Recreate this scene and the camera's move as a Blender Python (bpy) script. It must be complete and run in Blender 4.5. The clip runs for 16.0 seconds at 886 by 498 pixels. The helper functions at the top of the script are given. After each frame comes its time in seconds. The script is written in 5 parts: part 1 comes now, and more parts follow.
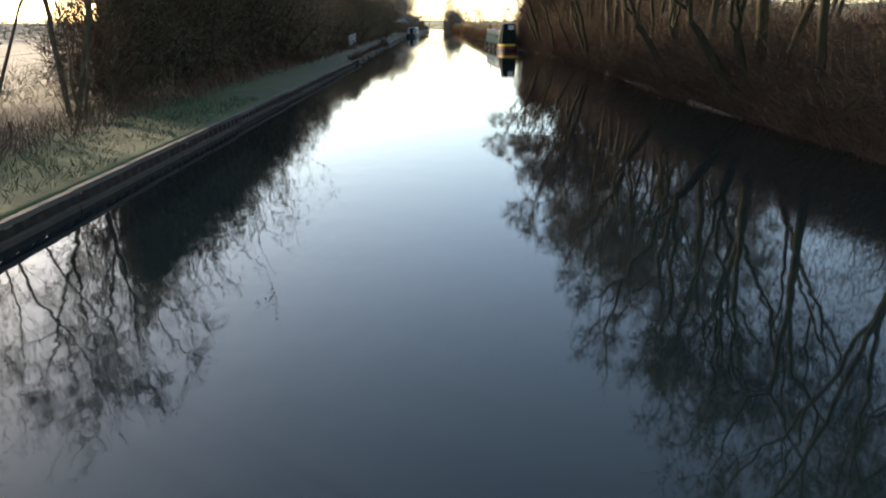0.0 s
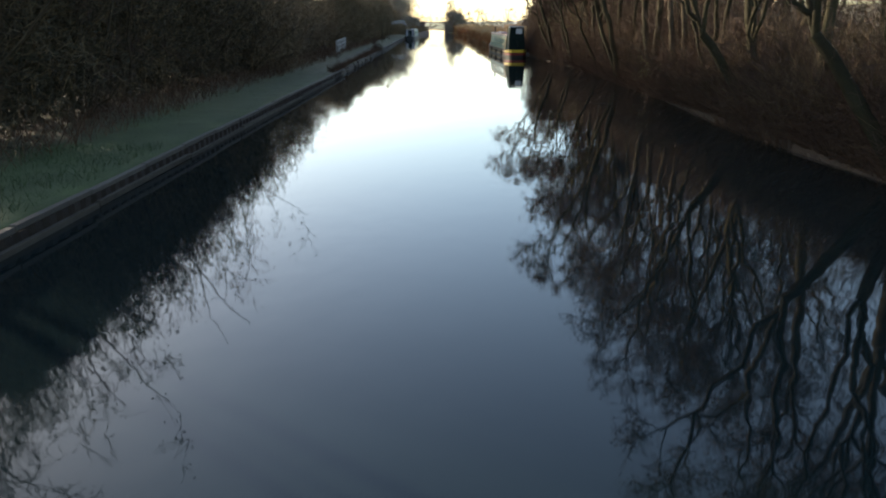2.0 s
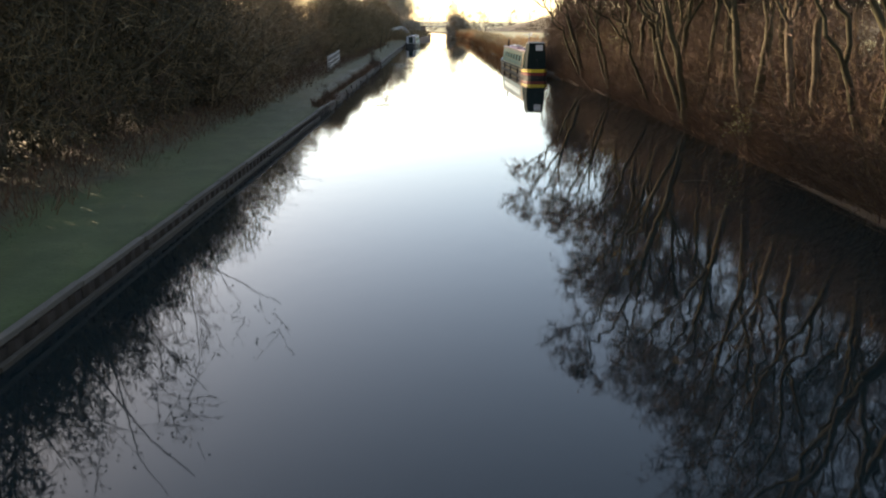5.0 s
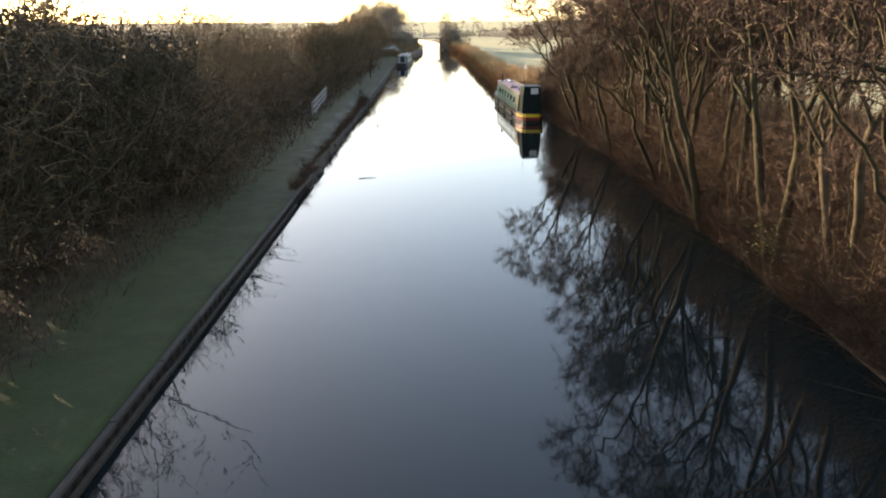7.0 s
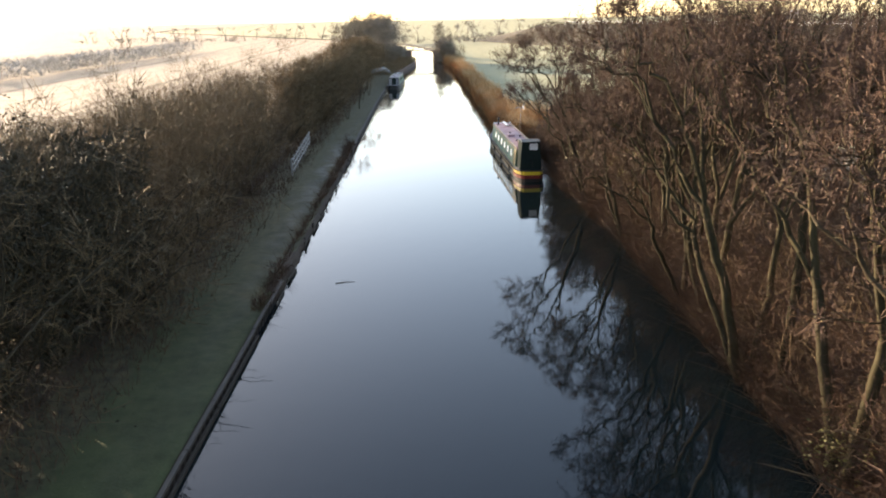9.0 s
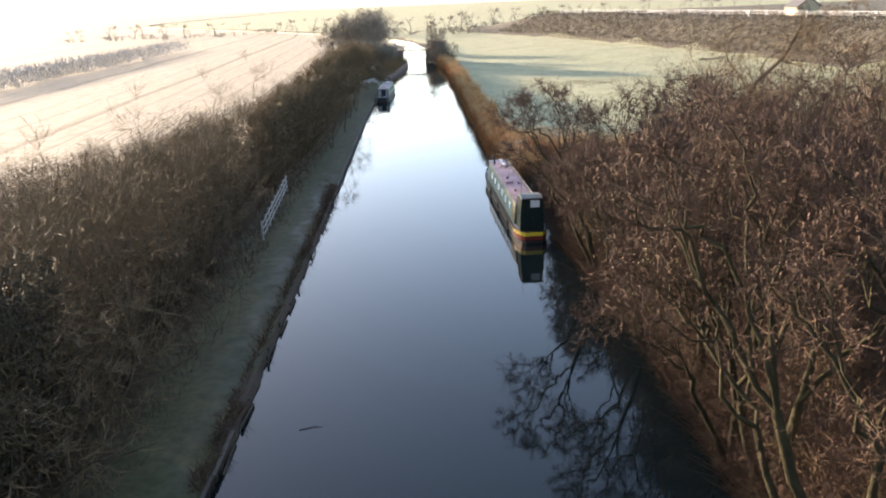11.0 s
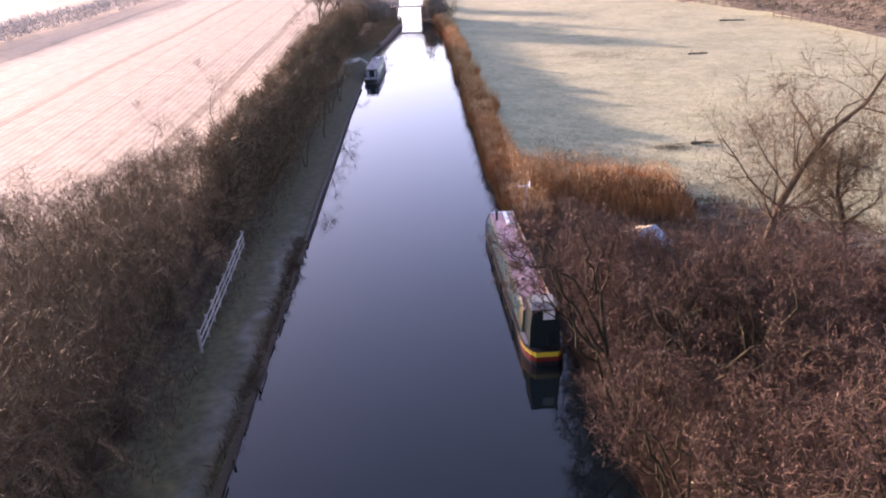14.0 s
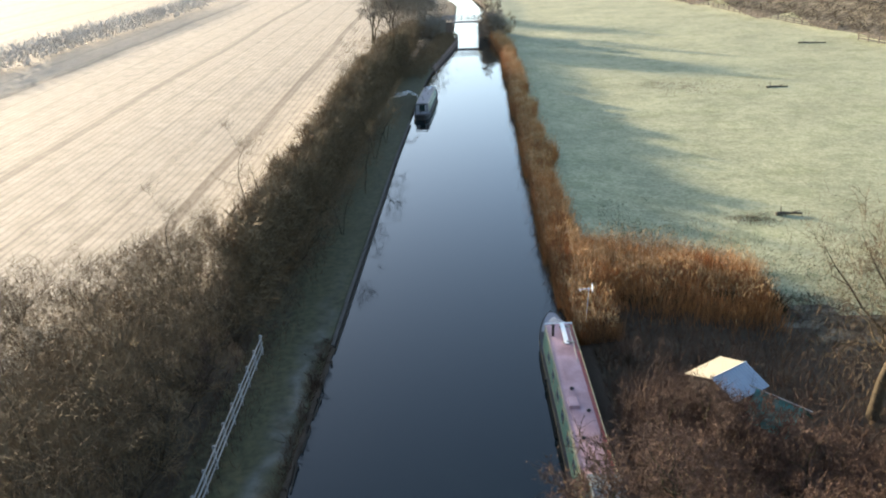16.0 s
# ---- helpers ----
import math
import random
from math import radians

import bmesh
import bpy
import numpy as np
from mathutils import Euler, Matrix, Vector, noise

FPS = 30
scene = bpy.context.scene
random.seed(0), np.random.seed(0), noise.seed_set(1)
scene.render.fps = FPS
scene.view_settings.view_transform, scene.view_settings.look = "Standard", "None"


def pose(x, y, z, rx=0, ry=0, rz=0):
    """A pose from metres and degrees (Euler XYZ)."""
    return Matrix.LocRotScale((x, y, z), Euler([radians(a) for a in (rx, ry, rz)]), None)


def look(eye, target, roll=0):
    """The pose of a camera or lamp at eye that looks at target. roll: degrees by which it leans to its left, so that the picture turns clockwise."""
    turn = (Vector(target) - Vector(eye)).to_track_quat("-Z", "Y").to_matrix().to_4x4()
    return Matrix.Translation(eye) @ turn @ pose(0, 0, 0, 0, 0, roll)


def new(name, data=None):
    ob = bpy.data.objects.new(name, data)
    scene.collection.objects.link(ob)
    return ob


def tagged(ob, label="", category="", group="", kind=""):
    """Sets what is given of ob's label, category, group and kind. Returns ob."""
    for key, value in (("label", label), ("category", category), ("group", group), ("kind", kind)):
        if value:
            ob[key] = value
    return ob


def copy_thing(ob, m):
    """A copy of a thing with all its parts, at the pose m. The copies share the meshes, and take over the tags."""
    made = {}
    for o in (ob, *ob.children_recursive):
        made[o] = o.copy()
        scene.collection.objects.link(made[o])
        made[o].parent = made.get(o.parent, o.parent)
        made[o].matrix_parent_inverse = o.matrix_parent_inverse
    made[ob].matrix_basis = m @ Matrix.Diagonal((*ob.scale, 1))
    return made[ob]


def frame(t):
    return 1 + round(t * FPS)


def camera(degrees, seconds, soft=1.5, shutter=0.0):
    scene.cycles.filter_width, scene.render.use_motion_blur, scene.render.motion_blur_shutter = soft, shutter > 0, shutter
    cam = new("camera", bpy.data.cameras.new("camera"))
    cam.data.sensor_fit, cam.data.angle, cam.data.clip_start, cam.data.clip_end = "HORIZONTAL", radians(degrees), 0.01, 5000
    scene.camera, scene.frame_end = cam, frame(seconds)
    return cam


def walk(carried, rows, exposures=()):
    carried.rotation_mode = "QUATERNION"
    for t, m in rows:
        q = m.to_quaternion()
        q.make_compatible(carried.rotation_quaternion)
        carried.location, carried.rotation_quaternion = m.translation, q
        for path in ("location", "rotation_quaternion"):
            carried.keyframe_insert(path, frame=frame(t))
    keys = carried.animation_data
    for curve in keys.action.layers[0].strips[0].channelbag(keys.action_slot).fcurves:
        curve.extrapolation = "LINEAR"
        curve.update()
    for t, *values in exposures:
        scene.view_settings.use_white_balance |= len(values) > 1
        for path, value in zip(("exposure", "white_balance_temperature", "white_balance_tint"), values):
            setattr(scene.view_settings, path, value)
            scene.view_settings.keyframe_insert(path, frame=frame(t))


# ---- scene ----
cam = camera(56.8, 16.0, soft=2.0)
PATH = [
    (0, (-3.682, -0.414, 3.253), (-3.684, 1.513, 2.715), -0.3),
    (0.5, (-3.488, 2.165, 3.272), (-3.488, 4.092, 2.735), -0.1),
    (1, (-3.473, 4.721, 3.405), (-3.475, 6.647, 2.867), -0.3),
    (1.5, (-3.308, 7.727, 3.471), (-3.314, 9.653, 2.933), -0.3),
    (2, (-3.39, 10.219, 3.517), (-3.397, 12.146, 2.979), -0.3),
    (2.5, (-3.49, 12.673, 3.61), (-3.499, 14.599, 3.072), -0.5),
    (3, (-3.8, 14.748, 3.782), (-3.811, 16.673, 3.242), -0.8),
    (5.5, (-4.193, 22.975, 5.39), (-4.192, 24.901, 4.852), 0.3),
    (6, (-4.019, 24.004, 6.358), (-4.015, 25.93, 5.819), 0.2),
    (6.5, (-3.96, 24.927, 7.084), (-3.954, 26.853, 6.545), -0.1),
    (7, (-3.845, 26.192, 8.025), (-3.837, 28.118, 7.483), -0.4),
    (7.5, (-3.803, 27.522, 8.953), (-3.793, 29.447, 8.41), -0.4),
    (8, (-3.659, 29.225, 9.873), (-3.647, 31.15, 9.327), -0.6),
    (8.5, (-3.57, 30.936, 10.809), (-3.556, 32.86, 10.261), -0.8),
    (9, (-3.369, 32.841, 11.669), (-3.355, 34.764, 11.121), -1.0),
    (11.5, (-2.437, 43.37, 16.054), (-2.424, 45.274, 15.443), -2.5),
    (12, (-2.264, 45.835, 16.92), (-2.249, 47.728, 16.275), -2.4),
    (12.5, (-2.027, 48.314, 17.781), (-2.012, 50.195, 17.102), -2.3),
    (13, (-1.811, 50.755, 18.702), (-1.795, 52.626, 17.996), -2.4),
    (13.5, (-1.659, 53.153, 19.658), (-1.643, 55.016, 18.932), -2.4),
    (14, (-1.487, 55.49, 20.536), (-1.48, 57.349, 19.798), -2.4),
    (14.5, (-1.352, 58.011, 21.429), (-1.368, 59.867, 20.685), -2.4),
    (15, (-1.322, 60.463, 22.378), (-1.391, 62.317, 21.633), -2.2),
    (15.5, (-1.113, 62.738, 23.398), (-1.233, 64.59, 22.652), -2.2),
    (16, (-0.966, 65.141, 24.242), (-1.088, 66.993, 23.496), -2.3),
]
EXPOSURES = [(0, 1.68, 7400, 12), (1, 1.75, 8000, 20), (2, 1.6, 7100, 10), (3, 1.66, 7300, 10), (5.5, 2.12, 8500, 17), (9, 2.22, 8100, 17), (11.5, 2.2, 7400, 18), (13, 2.2, 7400, 38), (14.1, 2.2, 7200, 48), (15.2, 2.08, 7200, 18), (16, 2.03, 7100, 10)]
walk(cam, [(t, look(eye, target, roll)) for t, eye, target, roll in PATH], EXPOSURES)

import functools

# ---- light ----
SUN_AZ = math.atan2(-0.742, 0.670)          # from +y towards +x
SUN_EL = radians(9.7)
world = bpy.data.worlds.new("winter_sky")
scene.world = world
world.use_nodes = True
wn = world.node_tree.nodes
sky = wn.new("ShaderNodeTexSky")
sky.sky_type = "NISHITA"
sky.sun_disc = False
sky.sun_elevation, sky.sun_rotation = SUN_EL, SUN_AZ
sky.air_density, sky.dust_density, sky.ozone_density = 0.75, 0.9, 1.4
wn["Background"].inputs["Strength"].default_value = 0.18
world.node_tree.links.new(sky.outputs[0], wn["Background"].inputs["Color"])
sun_dir = Vector((math.sin(SUN_AZ) * math.cos(SUN_EL), math.cos(SUN_AZ) * math.cos(SUN_EL), math.sin(SUN_EL)))
sun = new("sun", bpy.data.lights.new("sun", "SUN"))
sun.data.energy, sun.data.angle, sun.data.color = 5.0, radians(0.6), (1.0, 0.86, 0.68)
sun.matrix_world = look(sun_dir * 50, (0, 0, 0))


# ---- materials ----
def ramp(nt, fac, stops):
    r = nt.nodes.new("ShaderNodeValToRGB")
    el = r.color_ramp.elements
    while len(el) < len(stops):
        el.new(0.5)
    for e, (p, c) in zip(el, stops):
        e.position, e.color = p, (*c, 1)
    nt.links.new(fac, r.inputs[0])
    return r.outputs[0]


def noise_tex(nt, scale, detail=4, vec=None, rough=0.55):
    n = nt.nodes.new("ShaderNodeTexNoise")
    n.inputs["Scale"].default_value, n.inputs["Detail"].default_value, n.inputs["Roughness"].default_value = scale, detail, rough
    if vec:
        nt.links.new(vec, n.inputs["Vector"])
    return n.outputs["Fac"]


def mix(nt, fac, a, b, mode="MIX"):
    m = nt.nodes.new("ShaderNodeMix")
    m.data_type, m.blend_type = "RGBA", mode
    for key, v in ((0, fac), (6, a), (7, b)):
        if isinstance(v, (int, float)):
            m.inputs[key].default_value = v
        elif isinstance(v, tuple):
            m.inputs[key].default_value = (*v, 1)
        else:
            nt.links.new(v, m.inputs[key])
    return m.outputs[2]


def position(nt, sx=1.0, sy=1.0, sz=1.0, rz=0.0):
    g = nt.nodes.new("ShaderNodeNewGeometry")
    m = nt.nodes.new("ShaderNodeMapping")
    m.inputs["Scale"].default_value = (sx, sy, sz)
    m.inputs["Rotation"].default_value = (0, 0, radians(rz))
    nt.links.new(g.outputs["Position"], m.inputs["Vector"])
    return m.outputs[0]


def mat(name, colour, rough=0.7, metal=0.0, vary=0.35, scale=6.0, fine=60.0, bump=0.15, tint=None, island=0.0, objvar=0.0, world_space=True, spec=0.3):
    """A surface with two scales of variation, relief, and a shade of its own for each piece."""
    m = bpy.data.materials.new(name)
    m.use_nodes = True
    nt = m.node_tree
    b = nt.nodes["Principled BSDF"]
    vec = position(nt) if world_space else None
    big, small = noise_tex(nt, scale, 5, vec), noise_tex(nt, fine, 3, vec)
    dark = tuple(c * (1 - vary) for c in colour)
    light = tuple(min(1.0, c * (1 + vary)) for c in (tint or colour))
    col = mix(nt, big, dark, light)
    col = mix(nt, 0.35, col, ramp(nt, small, ((0.3, (0.45,) * 3), (0.7, (1.0,) * 3))), "MULTIPLY")
    for amount, node, out in ((island, "ShaderNodeNewGeometry", "Random Per Island"), (objvar, "ShaderNodeObjectInfo", "Random")):
        if amount:
            n = nt.nodes.new(node)
            col = mix(nt, 1.0, col, ramp(nt, n.outputs[out], ((0.0, (1 - amount,) * 3), (1.0, (1.0,) * 3))), "MULTIPLY")
    nt.links.new(col, b.inputs["Base Color"])
    b.inputs["Roughness"].default_value, b.inputs["Metallic"].default_value = rough, metal
    b.inputs["Specular IOR Level"].default_value = spec
    if bump:
        bp = nt.nodes.new("ShaderNodeBump")
        bp.inputs["Strength"].default_value, bp.inputs["Distance"].default_value = bump, 0.03
        nt.links.new(small, bp.inputs["Height"])
        nt.links.new(bp.outputs[0], b.inputs["Normal"])
    return m


def water_mat():
    m = bpy.data.materials.new("canal_water")
    m.use_nodes = True
    nt = m.node_tree
    b = nt.nodes["Principled BSDF"]
    b.inputs["Base Color"].default_value = (0.005, 0.010, 0.011, 1)
    b.inputs["Roughness"].default_value = 0.03
    b.inputs["IOR"].default_value = 1.33
    b.inputs["Specular IOR Level"].default_value = 0.5
    h = nt.nodes.new("ShaderNodeMath")
    h.operation = "MULTIPLY"
    nt.links.new(noise_tex(nt, 1.0, 2, position(nt, 1.6, 0.9, 1)), h.inputs[0])
    patch = ramp(nt, noise_tex(nt, 1.0, 2, position(nt, 0.12, 0.05, 1)), ((0.42, (0.25,) * 3), (0.65, (1.0,) * 3)))
    nt.links.new(patch, h.inputs[1])
    bp = nt.nodes.new("ShaderNodeBump")
    bp.inputs["Strength"].default_value, bp.inputs["Distance"].default_value = 0.10, 0.05
    nt.links.new(h.outputs[0], bp.inputs["Height"])
    nt.links.new(bp.outputs[0], b.inputs["Normal"])
    return m


def pasture_mat():
    """Grazed grass under hoar frost: pale tufts on grey-green, tracks worn across it."""
    m = mat("frosted_pasture", (0.25, 0.248, 0.162), 0.92, vary=0.24, scale=0.11, fine=5.0, bump=0.7, tint=(0.335, 0.328, 0.215))
    nt = m.node_tree
    b = nt.nodes["Principled BSDF"]
    col = b.inputs["Base Color"].links[0].from_socket
    for size, lo, hi, stops in ((2.6, 0.38, 0.60, ((0.66, 0.70, 0.60), (1.06, 1.06, 1.03))), (0.75, 0.36, 0.62, ((0.74, 0.76, 0.68), (1.06, 1.05, 1.0))), (0.16, 0.52, 0.66, ((1.0, 1.0, 1.0), (0.80, 0.83, 0.74)))):
        col = mix(nt, 0.85, col, ramp(nt, noise_tex(nt, size, 5, position(nt), 0.65), ((lo, stops[0]), (hi, stops[1]))), "MULTIPLY")
    lanes = ramp(nt, noise_tex(nt, 1.0, 3, position(nt, 0.03, 0.30, 1, 14)), ((0.60, (1.0,) * 3), (0.68, (0.78, 0.80, 0.70))))
    nt.links.new(mix(nt, 0.4, col, lanes, "MULTIPLY"), b.inputs["Base Color"])
    return m


def arable_mat():
    """Frosted stubble in drill rows, with tramlines."""
    m = mat("frosted_stubble", (0.235, 0.195, 0.145), 0.92, vary=0.2, scale=0.5, fine=9.0, bump=0.8, tint=(0.36, 0.315, 0.245))
    nt = m.node_tree
    b = nt.nodes["Principled BSDF"]
    old = b.inputs["Base Color"].links[0].from_socket
    def rows(scale, stops, strength, col):
        w = nt.nodes.new("ShaderNodeTexWave")
        w.bands_direction = "X"
        w.inputs["Scale"].default_value, w.inputs["Distortion"].default_value, w.inputs["Detail"].default_value = scale, 0.5, 2
        nt.links.new(position(nt, 1, 1, 1, ROW_TURN), w.inputs["Vector"])
        return mix(nt, strength, col, ramp(nt, w.outputs["Fac"], stops), "MULTIPLY")

    col = rows(0.33, ((0.05, (0.58, 0.54, 0.50)), (0.4, (1.05, 1.04, 1.02))), 0.55, old)
    col = rows(0.051, ((0.0, (0.50, 0.45, 0.41)), (0.05, (1.0, 1.0, 1.0))), 0.5, col)
    col = rows(0.013, ((0.004, (0.42, 0.38, 0.34)), (0.012, (1.0, 1.0, 1.0))), 0.7, col)
    for size, lo, hi, amount in ((3.2, 0.34, 0.46, 0.7), (0.5, 0.34, 0.6, 0.35)):
        clods = ramp(nt, noise_tex(nt, size, 6, position(nt, 1, 0.6, 1), 0.7), ((lo, (0.42, 0.38, 0.34)), (hi, (1.0,) * 3)))
        col = mix(nt, amount, col, clods, "MULTIPLY")
    nt.links.new(col, b.inputs["Base Color"])
    return m


def rough_mat():
    """Tussocks of brown dead grass with frosted turf between them."""
    m = mat("rough_frosted_grass", (0.105, 0.09, 0.065), 0.9, vary=0.4, scale=0.4, fine=6, bump=0.9, tint=(0.17, 0.15, 0.105))
    nt = m.node_tree
    b = nt.nodes["Principled BSDF"]
    old = b.inputs["Base Color"].links[0].from_socket
    mask = ramp(nt, noise_tex(nt, 1.0, 6, position(nt, 0.45, 0.8, 1), 0.7), ((0.42, (0.20, 0.16, 0.11)), (0.62, (1.0,) * 3)))
    nt.links.new(mix(nt, 1.0, old, mask, "MULTIPLY"), b.inputs["Base Color"])
    return m


def math_node(nt, op, a, b=0.0, clamp=False):
    n = nt.nodes.new("ShaderNodeMath")
    n.operation, n.use_clamp = op, clamp
    for k, v in enumerate((a, b)):
        if isinstance(v, (int, float)):
            n.inputs[k].default_value = v
        else:
            nt.links.new(v, n.inputs[k])
    return n.outputs[0]


def verge_mat():
    """Towpath verge: dull green grass by the coping, a worn frosted track, brown litter towards the hedge."""
    m = mat("towpath_verge", (0.030, 0.048, 0.013), 0.9, vary=0.45, scale=0.8, fine=12, bump=0.6, tint=(0.055, 0.074, 0.022))
    nt = m.node_tree
    b = nt.nodes["Principled BSDF"]
    green = b.inputs["Base Color"].links[0].from_socket
    g = nt.nodes.new("ShaderNodeNewGeometry")
    s = nt.nodes.new("ShaderNodeSeparateXYZ")
    nt.links.new(g.outputs["Position"], s.inputs[0])
    along = math_node(nt, "MULTIPLY", math_node(nt, "MAXIMUM", math_node(nt, "SUBTRACT", s.outputs[1], 70.0), 0.0), 0.012)
    d = math_node(nt, "SUBTRACT", math_node(nt, "SUBTRACT", -10.35, along), s.outputs[0])
    wob = math_node(nt, "MULTIPLY", math_node(nt, "SUBTRACT", noise_tex(nt, 0.35, 3, position(nt), 0.5), 0.5), 3.0)
    d2 = math_node(nt, "ADD", d, wob)
    brown = ramp(nt, noise_tex(nt, 2.2, 5, position(nt), 0.65), ((0.35, (0.034, 0.029, 0.014)), (0.65, (0.082, 0.070, 0.034))))
    near = math_node(nt, "MULTIPLY", math_node(nt, "SUBTRACT", s.outputs[1], 34.0), 0.025, True)
    col = mix(nt, math_node(nt, "MAXIMUM", math_node(nt, "MULTIPLY", math_node(nt, "SUBTRACT", d2, 2.7), 0.9, True), math_node(nt, "MULTIPLY", near, 0.8)), green, brown)
    frost = ramp(nt, noise_tex(nt, 0.8, 4, position(nt), 0.6), ((0.38, (0.050, 0.048, 0.036)), (0.66, (0.135, 0.135, 0.12))))
    track = math_node(nt, "SUBTRACT", 1.0, math_node(nt, "ABSOLUTE", math_node(nt, "SUBTRACT", d2, 1.15)), True)
    past = math_node(nt, "MULTIPLY", math_node(nt, "SUBTRACT", 122.0, s.outputs[1]), 0.06, True)
    reach = math_node(nt, "ADD", 0.08, math_node(nt, "MULTIPLY", math_node(nt, "MULTIPLY", math_node(nt, "SUBTRACT", s.outputs[1], 58.0), 0.028, True), math_node(nt, "MULTIPLY", past, 0.62)), True)
    nt.links.new(mix(nt, math_node(nt, "MULTIPLY", track, reach), col, frost), b.inputs["Base Color"])
    return m


ROW_TURN = -2.5
WATER = water_mat()
PASTURE, ARABLE = pasture_mat(), arable_mat()
TOWPATH = verge_mat()
ROUGH = rough_mat()
LITTER = mat("leaf_litter", (0.036, 0.025, 0.016), 0.95, vary=0.5, scale=1.2, fine=18, bump=0.7, tint=(0.062, 0.047, 0.028))
MUD = mat("canal_bed", (0.06, 0.040, 0.026), 0.9)
BARK = mat("alder_bark", (0.040, 0.029, 0.021), 0.95, vary=0.55, scale=3, fine=30, bump=0.6, tint=(0.078, 0.064, 0.042), objvar=0.35, spec=0.1)
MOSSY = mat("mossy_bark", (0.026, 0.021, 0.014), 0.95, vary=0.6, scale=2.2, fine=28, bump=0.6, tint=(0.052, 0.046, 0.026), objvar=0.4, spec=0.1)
TWIG = mat("alder_twig", (0.098, 0.055, 0.037), 0.85, vary=0.35, scale=2, fine=20, bump=0, island=0.5, objvar=0.25)
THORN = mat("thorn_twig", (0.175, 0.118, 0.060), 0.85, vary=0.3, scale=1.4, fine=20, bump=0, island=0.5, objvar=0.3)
REED = mat("dead_reed", (0.25, 0.096, 0.034), 0.8, vary=0.6, scale=0.16, fine=4, bump=0, tint=(0.52, 0.225, 0.072), island=0.7)
# Brighter than the stems, to paint sunlight on the reed tips.
LIT_PLUME = mat("sunlit_plume", (0.40, 0.22, 0.095), 0.85, vary=0.4, scale=0.3, fine=6, bump=0, tint=(0.60, 0.40, 0.20), island=0.5)
RUSH = mat("brown_rush", (0.17, 0.13, 0.075), 0.85, vary=0.4, scale=0.5, fine=8, bump=0, island=0.5)
# Pale colour paints sunlit highlights onto scattered dead limbs.
PALE = mat("highlight_branch", (0.22, 0.18, 0.12), 0.9, vary=0.4, scale=2, fine=20, bump=0, tint=(0.34, 0.29, 0.20), island=0.6)
BRACKEN = mat("dead_bracken", (0.105, 0.055, 0.029), 0.85, vary=0.4, scale=0.5, fine=9, bump=0, island=0.55)
BLADE = mat("frosted_blade", (0.028, 0.048, 0.014), 0.85, vary=0.4, scale=0.5, fine=8, bump=0, tint=(0.052, 0.076, 0.026), island=0.5)
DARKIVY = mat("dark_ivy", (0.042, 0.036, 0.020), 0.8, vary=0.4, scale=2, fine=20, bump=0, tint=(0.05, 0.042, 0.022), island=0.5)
IVY = mat("ivy_leaf", (0.10, 0.105, 0.03), 0.5, vary=0.4, scale=2, fine=20, bump=0, tint=(0.19, 0.17, 0.05), island=0.5)
# These two pale twig colours carry the haze of distance.
HAZED_TWIG = mat("hazed_twig", (0.42, 0.40, 0.37), 0.9, vary=0.3, scale=0.2, fine=3, bump=0, island=0.3)
HAZED_WOOD = mat("far_wood", (0.25, 0.215, 0.175), 0.9, vary=0.3, scale=0.2, fine=3, bump=0, island=0.4)
CONCRETE = mat("weathered_concrete", (0.10, 0.084, 0.068), 0.85, vary=0.35, scale=1.5, fine=25, bump=0.4, objvar=0.3)
STEEL = mat("rusty_sheet_steel", (0.034, 0.024, 0.018), 0.8, 0.1, vary=0.5, scale=2.5, fine=30, bump=0.4, objvar=0.3)
TIMBER = mat("weathered_timber", (0.33, 0.31, 0.28), 0.8, vary=0.3, scale=4, fine=40, bump=0.4, objvar=0.25)
ROTTEN = mat("rotten_timber", (0.07, 0.055, 0.04), 0.9, vary=0.5, scale=3, fine=30, bump=0.5, objvar=0.4)
BRICK = mat("old_brick", (0.17, 0.115, 0.09), 0.85, vary=0.35, scale=1.2, fine=18, bump=0.4)


# ---- mesh helpers ----
def mesh_of(name, verts, faces, mats=(), smooth=False, slots=None):
    me = bpy.data.meshes.new(name)
    me.from_pydata([tuple(v) for v in verts] if not isinstance(verts, np.ndarray) else verts.tolist(), [], faces if not isinstance(faces, np.ndarray) else faces.tolist())
    for m in mats:
        me.materials.append(m)
    if slots is not None:
        me.polygons.foreach_set("material_index", np.asarray(slots, dtype=np.int32))
    if smooth:
        me.polygons.foreach_set("use_smooth", [True] * len(me.polygons))
    me.update()
    return me


def part(name, bm, material, parent=None, label="", smooth=False):
    """One mesh object out of a bmesh (or mesh), under a thing or a part."""
    if isinstance(bm, bmesh.types.BMesh):
        me = bpy.data.meshes.new(name)
        bmesh.ops.recalc_face_normals(bm, faces=bm.faces[:])
        bm.to_mesh(me)
        bm.free()
        me.materials.append(material)
        if smooth:
            me.polygons.foreach_set("use_smooth", [True] * len(me.polygons))
    else:
        me = bm
    ob = new(name, me)
    if parent:
        ob.parent = parent
    return tagged(ob, label)


def box(x0, x1, y0, y1, z0, z1, bevel=0.0, bm=None):
    bm = bm or bmesh.new()
    m = Matrix.Translation(((x0 + x1) / 2, (y0 + y1) / 2, (z0 + z1) / 2)) @ Matrix.Diagonal((x1 - x0, y1 - y0, z1 - z0, 1))
    geo = bmesh.ops.create_cube(bm, size=1, matrix=m)
    if bevel:
        edges = list({e for v in geo["verts"] for e in v.link_edges})
        bmesh.ops.bevel(bm, geom=edges, offset=bevel, segments=2, affect="EDGES", profile=0.6)
    return bm


